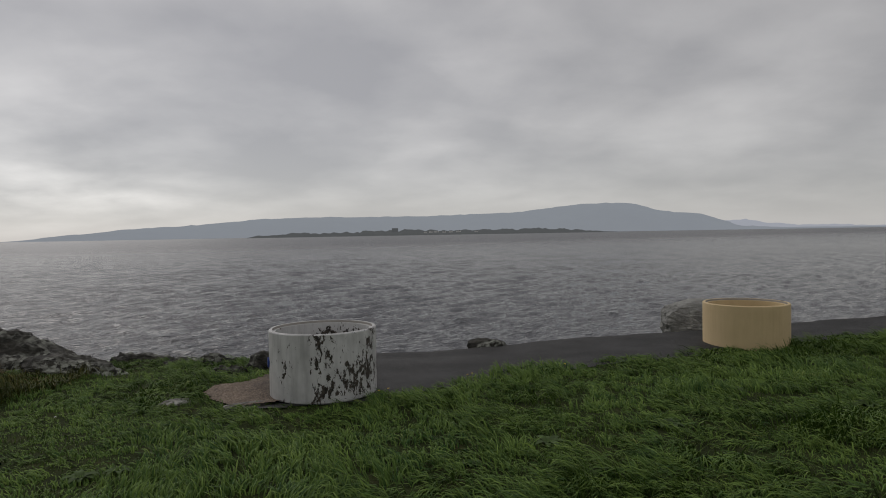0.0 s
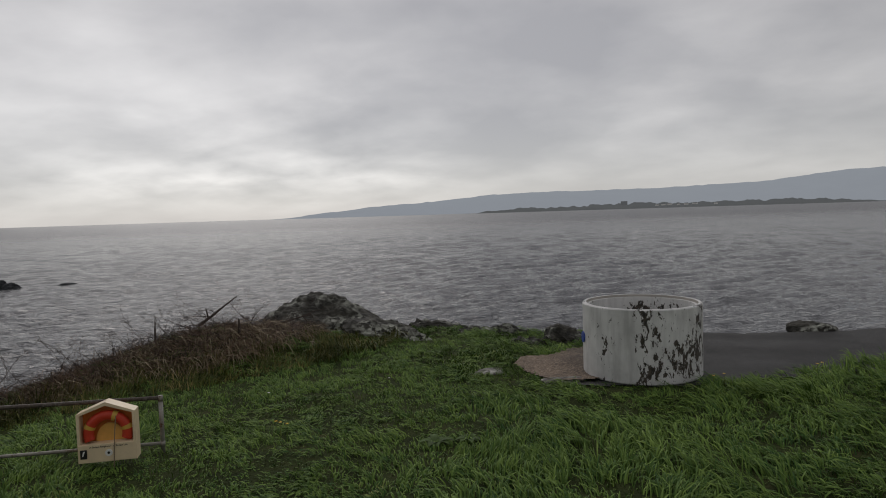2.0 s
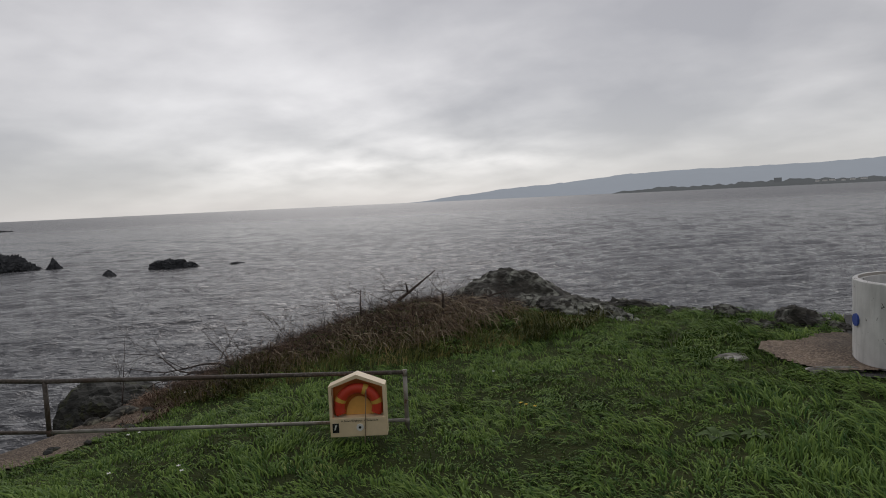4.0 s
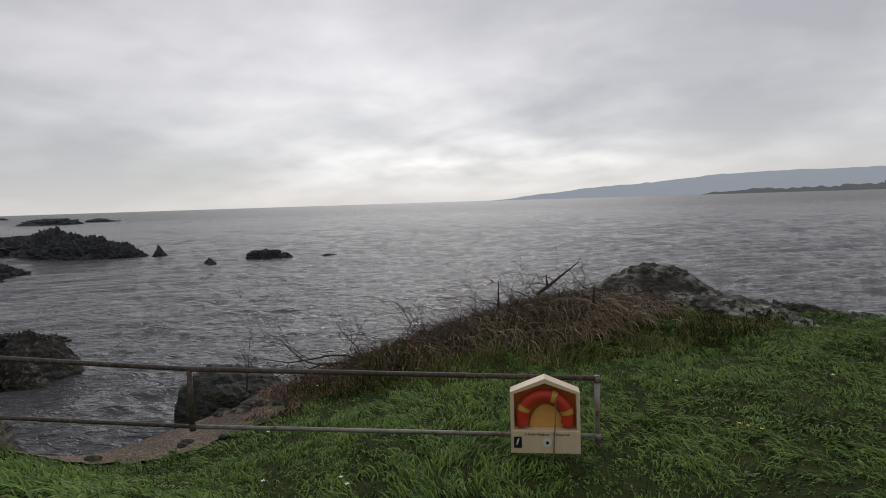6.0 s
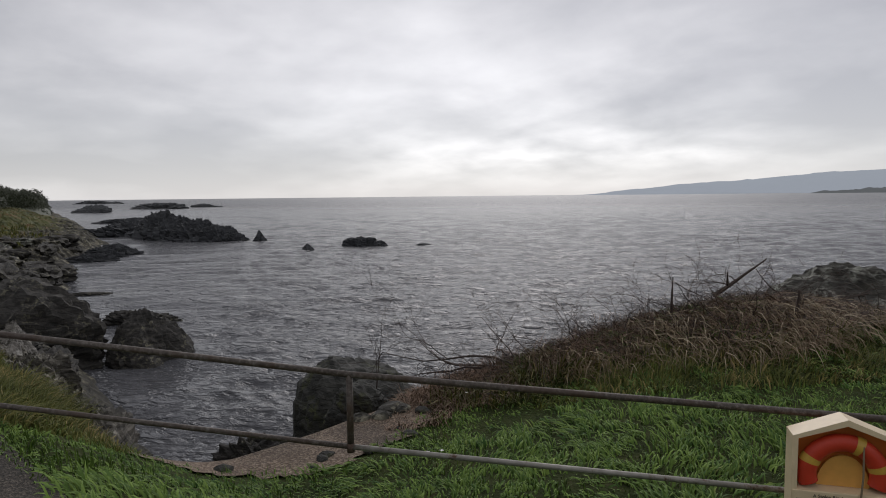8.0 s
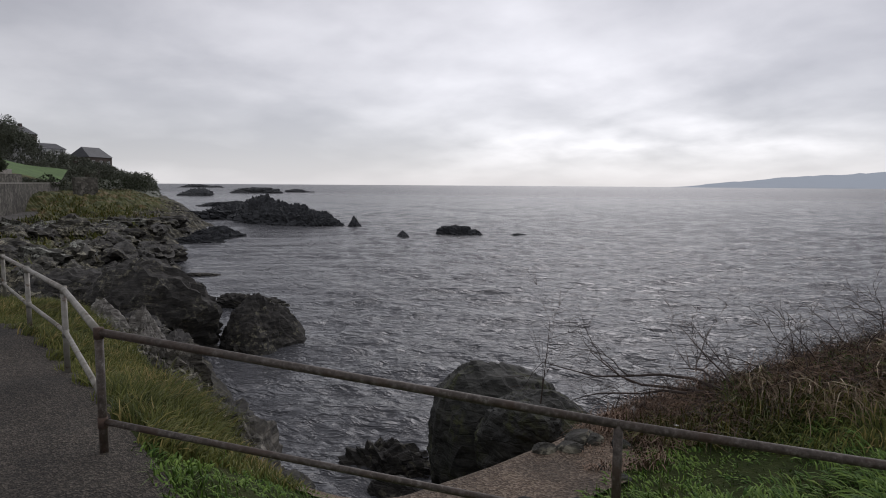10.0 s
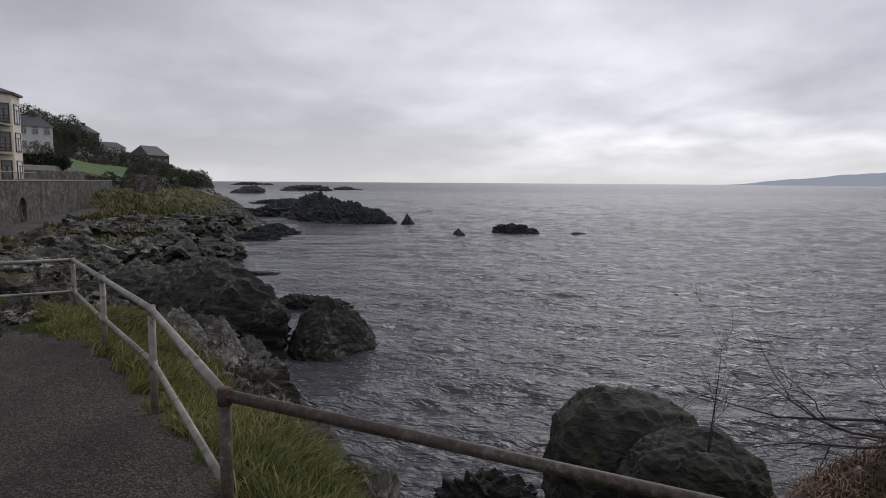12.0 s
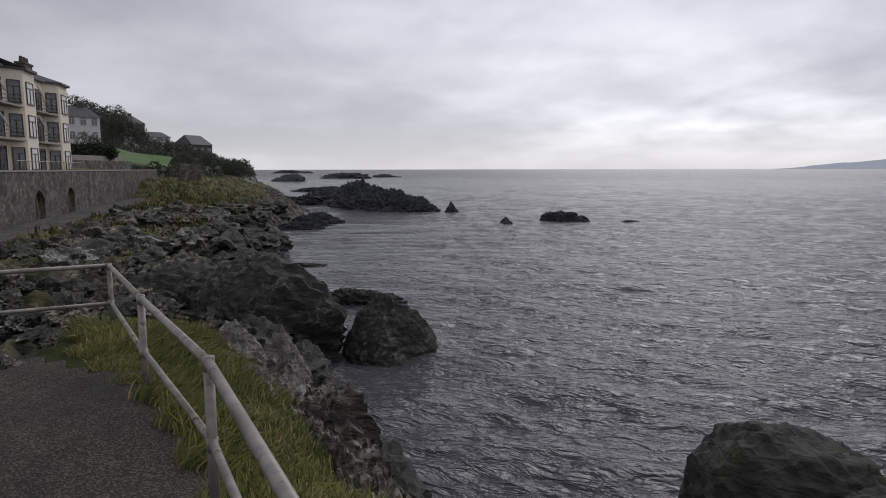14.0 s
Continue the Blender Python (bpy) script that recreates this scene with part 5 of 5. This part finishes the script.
for cu in (15.6,):
    ch = part("chimney", box(2.4, 0.8, 2.6, (cu, -2.2, 9.7), 0.04), M_BRICK, house, "brick chimney stack")
    part("chimney_cap", box(2.6, 1.0, 0.2, (cu, -2.2, 11.0), 0.03), M_BRICK, ch)
    for k in (-0.8, 0, 0.8):
        part("chimney_pot", mesh("chimney_pot", *tube([(cu + k, -2.2, 11.1), (cu + k, -2.2, 11.7)], [0.2, 0.15], 8), M_BRICK), M_BRICK, ch)
for u in bays:
    for z0, z1 in ((0.25, 2.1), (3.15, 5.0), (6.05, 7.9)):
        facade_window(house, (u - 0.92, 0.24), (u - 0.22, 0.97), z0, z1, False, M_FRAME)
        facade_window(house, (u + 0.6, 1.2), (u + 2.3, 1.2), z0, z1, True, M_FRAME)
for u in bays[:2]:
    for z in (2.75, 5.65):
        bal = part("balcony", box(6.0, 1.2, 0.16, (u + 7.1, 0.55, z), 0.01), M_CONC, house, "concrete balcony")
        part("brace", mesh("brace", *tube([(u + 4.3, 1.0, z + 2.5), (u + 6.6, 1.0, z + 1.05)], 0.07, 6), M_CASING), M_CASING, bal, "pale slanting brace")
        part("balcony_rail", mesh("balcony_rail", *merged([tube([(u + 4.2, 1.1, z + h), (u + 10, 1.1, z + h)], 0.03, 5) for h in (0.35, 0.7, 1.05)]), M_FRAME), M_FRAME, bal)
    for z0, z1 in ((0.1, 2.2), (3.0, 5.1), (5.9, 8.0)):
        facade_window(house, (u + 5.6, 0.0), (u + 8.6, 0.0), z0, z1, False, M_FRAME)


def spot(bearing, dist, z):
    """A place seen at a bearing (degrees left of +y) and distance from the path's end."""
    return (-14.4 - dist * math.sin(radians(bearing)), 2.1 + dist * math.cos(radians(bearing)), z)


def cottage(name, label, bearing, dist, z, size, walls, face, roof_h=2.2, rows=1, cols=3, chimneys=1):
    """A plain pitched house: face is the way its long front looks, degrees from +y."""
    w, d, h = size
    ho = thing(name, label, "house", pose(*spot(bearing, dist, z), 0, 0, face))
    part("wall", box(w, d, h + 3, (0, 0, h / 2 - 1.5), 0.0), walls, ho)
    e = 0.3
    v = [(-w / 2 - e, -d / 2 - e, h), (w / 2 + e, -d / 2 - e, h), (w / 2 + e, d / 2 + e, h), (-w / 2 - e, d / 2 + e, h), (-w / 2 + 1, 0, h + roof_h), (w / 2 - 1, 0, h + roof_h)]
    part("roof", mesh("roof", v, [(0, 1, 5, 4), (1, 2, 5), (2, 3, 4, 5), (3, 0, 4), (0, 3, 2, 1)], M_SLATE), M_SLATE, ho)
    for c in range(chimneys):
        part("chimney", box(0.9, 0.6, 1.6, (-w / 4 + c * w / 2, 0, h + roof_h), 0.02), M_BRICK, ho)
    for r in range(rows):
        for c in range(cols):
            u = (c + 0.5) / cols * w - w / 2
            z0 = 0.8 + r * 2.7
            facade_window(ho, (u - 0.5, d / 2), (u + 0.5, d / 2), z0, z0 + 1.4, False, M_CASING)
        facade_window(ho, (w / 2, -d / 5), (w / 2, d / 5), 0.8 + r * 2.7, 2.2 + r * 2.7, False, M_CASING)
    return ho


cottage("villa", "grey two-storey villa with a slate roof on the hillside", 90.1, 142, 6.2, (8, 6.5, 4.9), M_GREYHOUSE, -70, 2.2, 2, 4, 1)
cottage("long_bungalow", "low grey bungalow with a long slate roof", 85.2, 205, 8.6, (15, 5, 2.0), M_GREYHOUSE, -60, 1.6, 1, 6, 0)
cottage("gable_house", "dark gabled house on the point", 81.4, 215, 5.6, (9, 7, 3.2), M_BRICK, -50, 3.0, 1, 3, 0)
cottage("hill_house", "dark roofed house among the trees on the hill", 86.4, 225, 12.0, (9, 7, 3.6), M_BRICK, -50, 2.4, 1, 3, 1)


def terrace(name, label, b1, d1, b2, d2, low, top, thick, material, category="wall"):
    p, q = Vector(spot(b1, d1, low)), Vector(spot(b2, d2, low))
    w = q - p
    bm = box(w.length, thick, top - low, (0, 0, (top - low) / 2), 0.05)
    ob = tagged(new(name, baked(name, bm, material)), label, category)
    ob.matrix_basis = Matrix.Translation((p + q) / 2) @ Matrix.Rotation(math.atan2(w.y, w.x), 4, "Z")
    return ob


terrace("garden_wall", "stone terrace wall below the hedge", 90.6, 100, 86.2, 122, 0.0, 2.7, 0.6, M_WALL)
terrace("garden_wall", "pale coped garden wall above the promenade", 90.5, 112, 86.8, 128, 1.0, 3.6, 0.6, M_CONC)
terrace("end_pillar", "grey rendered end wall by the shore", 82.6, 112, 81.0, 114, -2.0, 2.2, 0.8, M_WALL)


def leafy(name, label, category, centres, count, leaf, material, seed, kind=""):
    """Crowns of many small leaf faces round the centres (x, y, z, rx, rz)."""
    r = np.random.RandomState(seed)
    vs = []
    for cx, cy, cz, rx, rz in centres:
        k = int(count * rx)
        d = r.normal(size=(k, 3))
        d /= np.linalg.norm(d, axis=1)[:, None]
        rad = r.uniform(0.55, 1.0, k) ** 0.5 * (1 + 0.3 * fbm(d * 2.2 + cx, 3, seed))
        c = d * rad[:, None] * np.array((rx, rx, rz)) + np.array((cx, cy, cz))
        a, b = r.normal(size=(k, 3)), r.normal(size=(k, 3))
        s = leaf * r.uniform(0.5, 1.3, (k, 1))
        vs.append(np.stack([c, c + a * s, c + b * s], 1).reshape(-1, 3))
    v = np.concatenate(vs)
    t = np.arange(len(v)).reshape(-1, 3)
    ob = new(name, fast_mesh(name, v, np.zeros((0, 4), int), t, material))
    return tagged(ob, label, category, kind=kind)


rw = np.random.RandomState(12)
wood = []
for k in range(330):
    t = rw.uniform(0, 1)
    b = 90.2 - 13.5 * t
    dd = 195 + rw.uniform(-25, 40) + 25 * t
    top = np.interp(t, (0, 0.1, 0.22, 0.30, 0.39, 0.5, 0.57, 0.67, 0.78, 0.89, 0.955, 1.0), (18.5, 19.3, 16.9, 15.4, 11.8, 9.8, 9.2, 8.0, 5.6, 5.0, 4.2, 1.0))
    rz = rw.uniform(0.8, 2.0) * (1.2 - 0.4 * t)
    wood.append((*spot(b, dd, top - rz * rw.uniform(0.8, 5.0)), rz * rw.uniform(1.0, 1.6), rz))
leafy("hillside_wood", "dark wooded hillside behind the houses", "trees", wood, 230, 0.23, M_WOOD, 21, "stuff")
core_v, core_f = [], []
hb = np.linspace(91.5, 76.5, 40)
ht = np.interp(hb, (76.5, 78, 80, 82, 83.5, 85.6, 87.5, 90.2, 91.5), (-2.5, 2.5, 4.2, 5.5, 7.5, 11, 15, 15.5, 16))
for dd, k in ((170, 0.0), (205, 0.62), (228, 1.0), (300, 0.9)):
    core_v += [spot(b, dd, -3 + (h + 3) * k) for b, h in zip(hb, ht)]
core_f = [(j * 40 + i, j * 40 + i + 1, (j + 1) * 40 + i + 1, (j + 1) * 40 + i) for j in range(3) for i in range(39)]
tagged(new("hillside", mesh("hillside", core_v, core_f, M_WOOD, True)), "dark hillside under the trees", "hill", kind="structure")
lawn_v = [spot(b, d, z) for b, d, z in ((87.8, 128, 3.2), (83.6, 150, 1.5), (83.0, 178, 4.2), (87.2, 165, 6.2))]
lv, lf = [], []
for i in range(11):
    for j in range(11):
        s, t = i / 10, j / 10
        p = [(1 - s) * (1 - t) * a + s * (1 - t) * b + s * t * c + (1 - s) * t * d for a, b, c, d in zip(*lawn_v)]
        lv.append((p[0], p[1], p[2] + 0.25 * math.sin(5 * s + 3 * t)))
lf = [(i * 11 + j, i * 11 + j + 1, i * 11 + j + 12, i * 11 + j + 11) for i in range(10) for j in range(10)]
tagged(new("garden_lawn", mesh("garden_lawn", lv, lf, M_SLOPE, True)), "bright sloping garden lawn above the sea wall", "lawn", kind="structure")
brush = [(*spot(88 - 6.0 * k / 23, 124 + 26 * k / 23, 1.6 - 1.8 * k / 23), 1.3, 1.1) for k in range(24)]
leafy("garden_brush", "dark scrub along the foot of the garden lawn", "shrub", brush, 420, 0.2, M_WOOD, 35)
hedge = [(*spot(90.4 - 2.9 * k / 15, 118 + 6 * k / 15, 4.2), 1.1, 1.25) for k in range(16)]
leafy("hedge", "dense dark clipped hedge in front of the villa", "hedge", hedge, 420, 0.22, M_HEDGE, 31)
for i, (b, dd, z, r) in enumerate(((79.2, 150, 1.6, 2.2), (77.6, 158, 0.8, 1.7), (78.4, 154, 1.2, 1.9), (82.6, 138, 1.0, 2.2), (84.5, 132, 1.6, 1.6), (89.2, 122, 6.2, 1.6), (80.4, 150, 0.5, 2.5))):
    leafy("shrub", "rounded dark evergreen shrub by the shore", "shrub", [(*spot(b, dd, z), r, r * 0.8), (*spot(b - 0.6, dd + 1.5, z - 0.3), r * 0.8, r * 0.6)], 330, 0.16, M_WOOD if i % 2 else M_HEDGE, 600 + i)
shore_x, shore_y = strewn(26000, -120, -48, -4, 26, lambda a, b: (b < coast(a) - 5.5) & (b > wall_line(a) + 3.6) & (fbm2(a * 0.12, b * 0.2, 3, 5) > -0.05 + 0.4 * (a > -60)))
tagged(new("shore_grass", blades("shore_grass", shore_x, shore_y, 0.5, 0.05, M_LONG, rng, 0.7, height=shore)), "tawny grass patches among the shore rocks", "grass", kind="stuff")
x, y = strewn(6000, -36, -26, -4, 2.5, lambda a, b: fbm2(a * 0.3, b * 0.3, 3, 8) > 0.15)
tagged(new("weed_patches", blades("weed_patches", x, y, 0.3, 0.02, M_LONG, rng, 0.8, height=shore)), "orange-tinged grass patches on the rocks", "grass", kind="stuff")
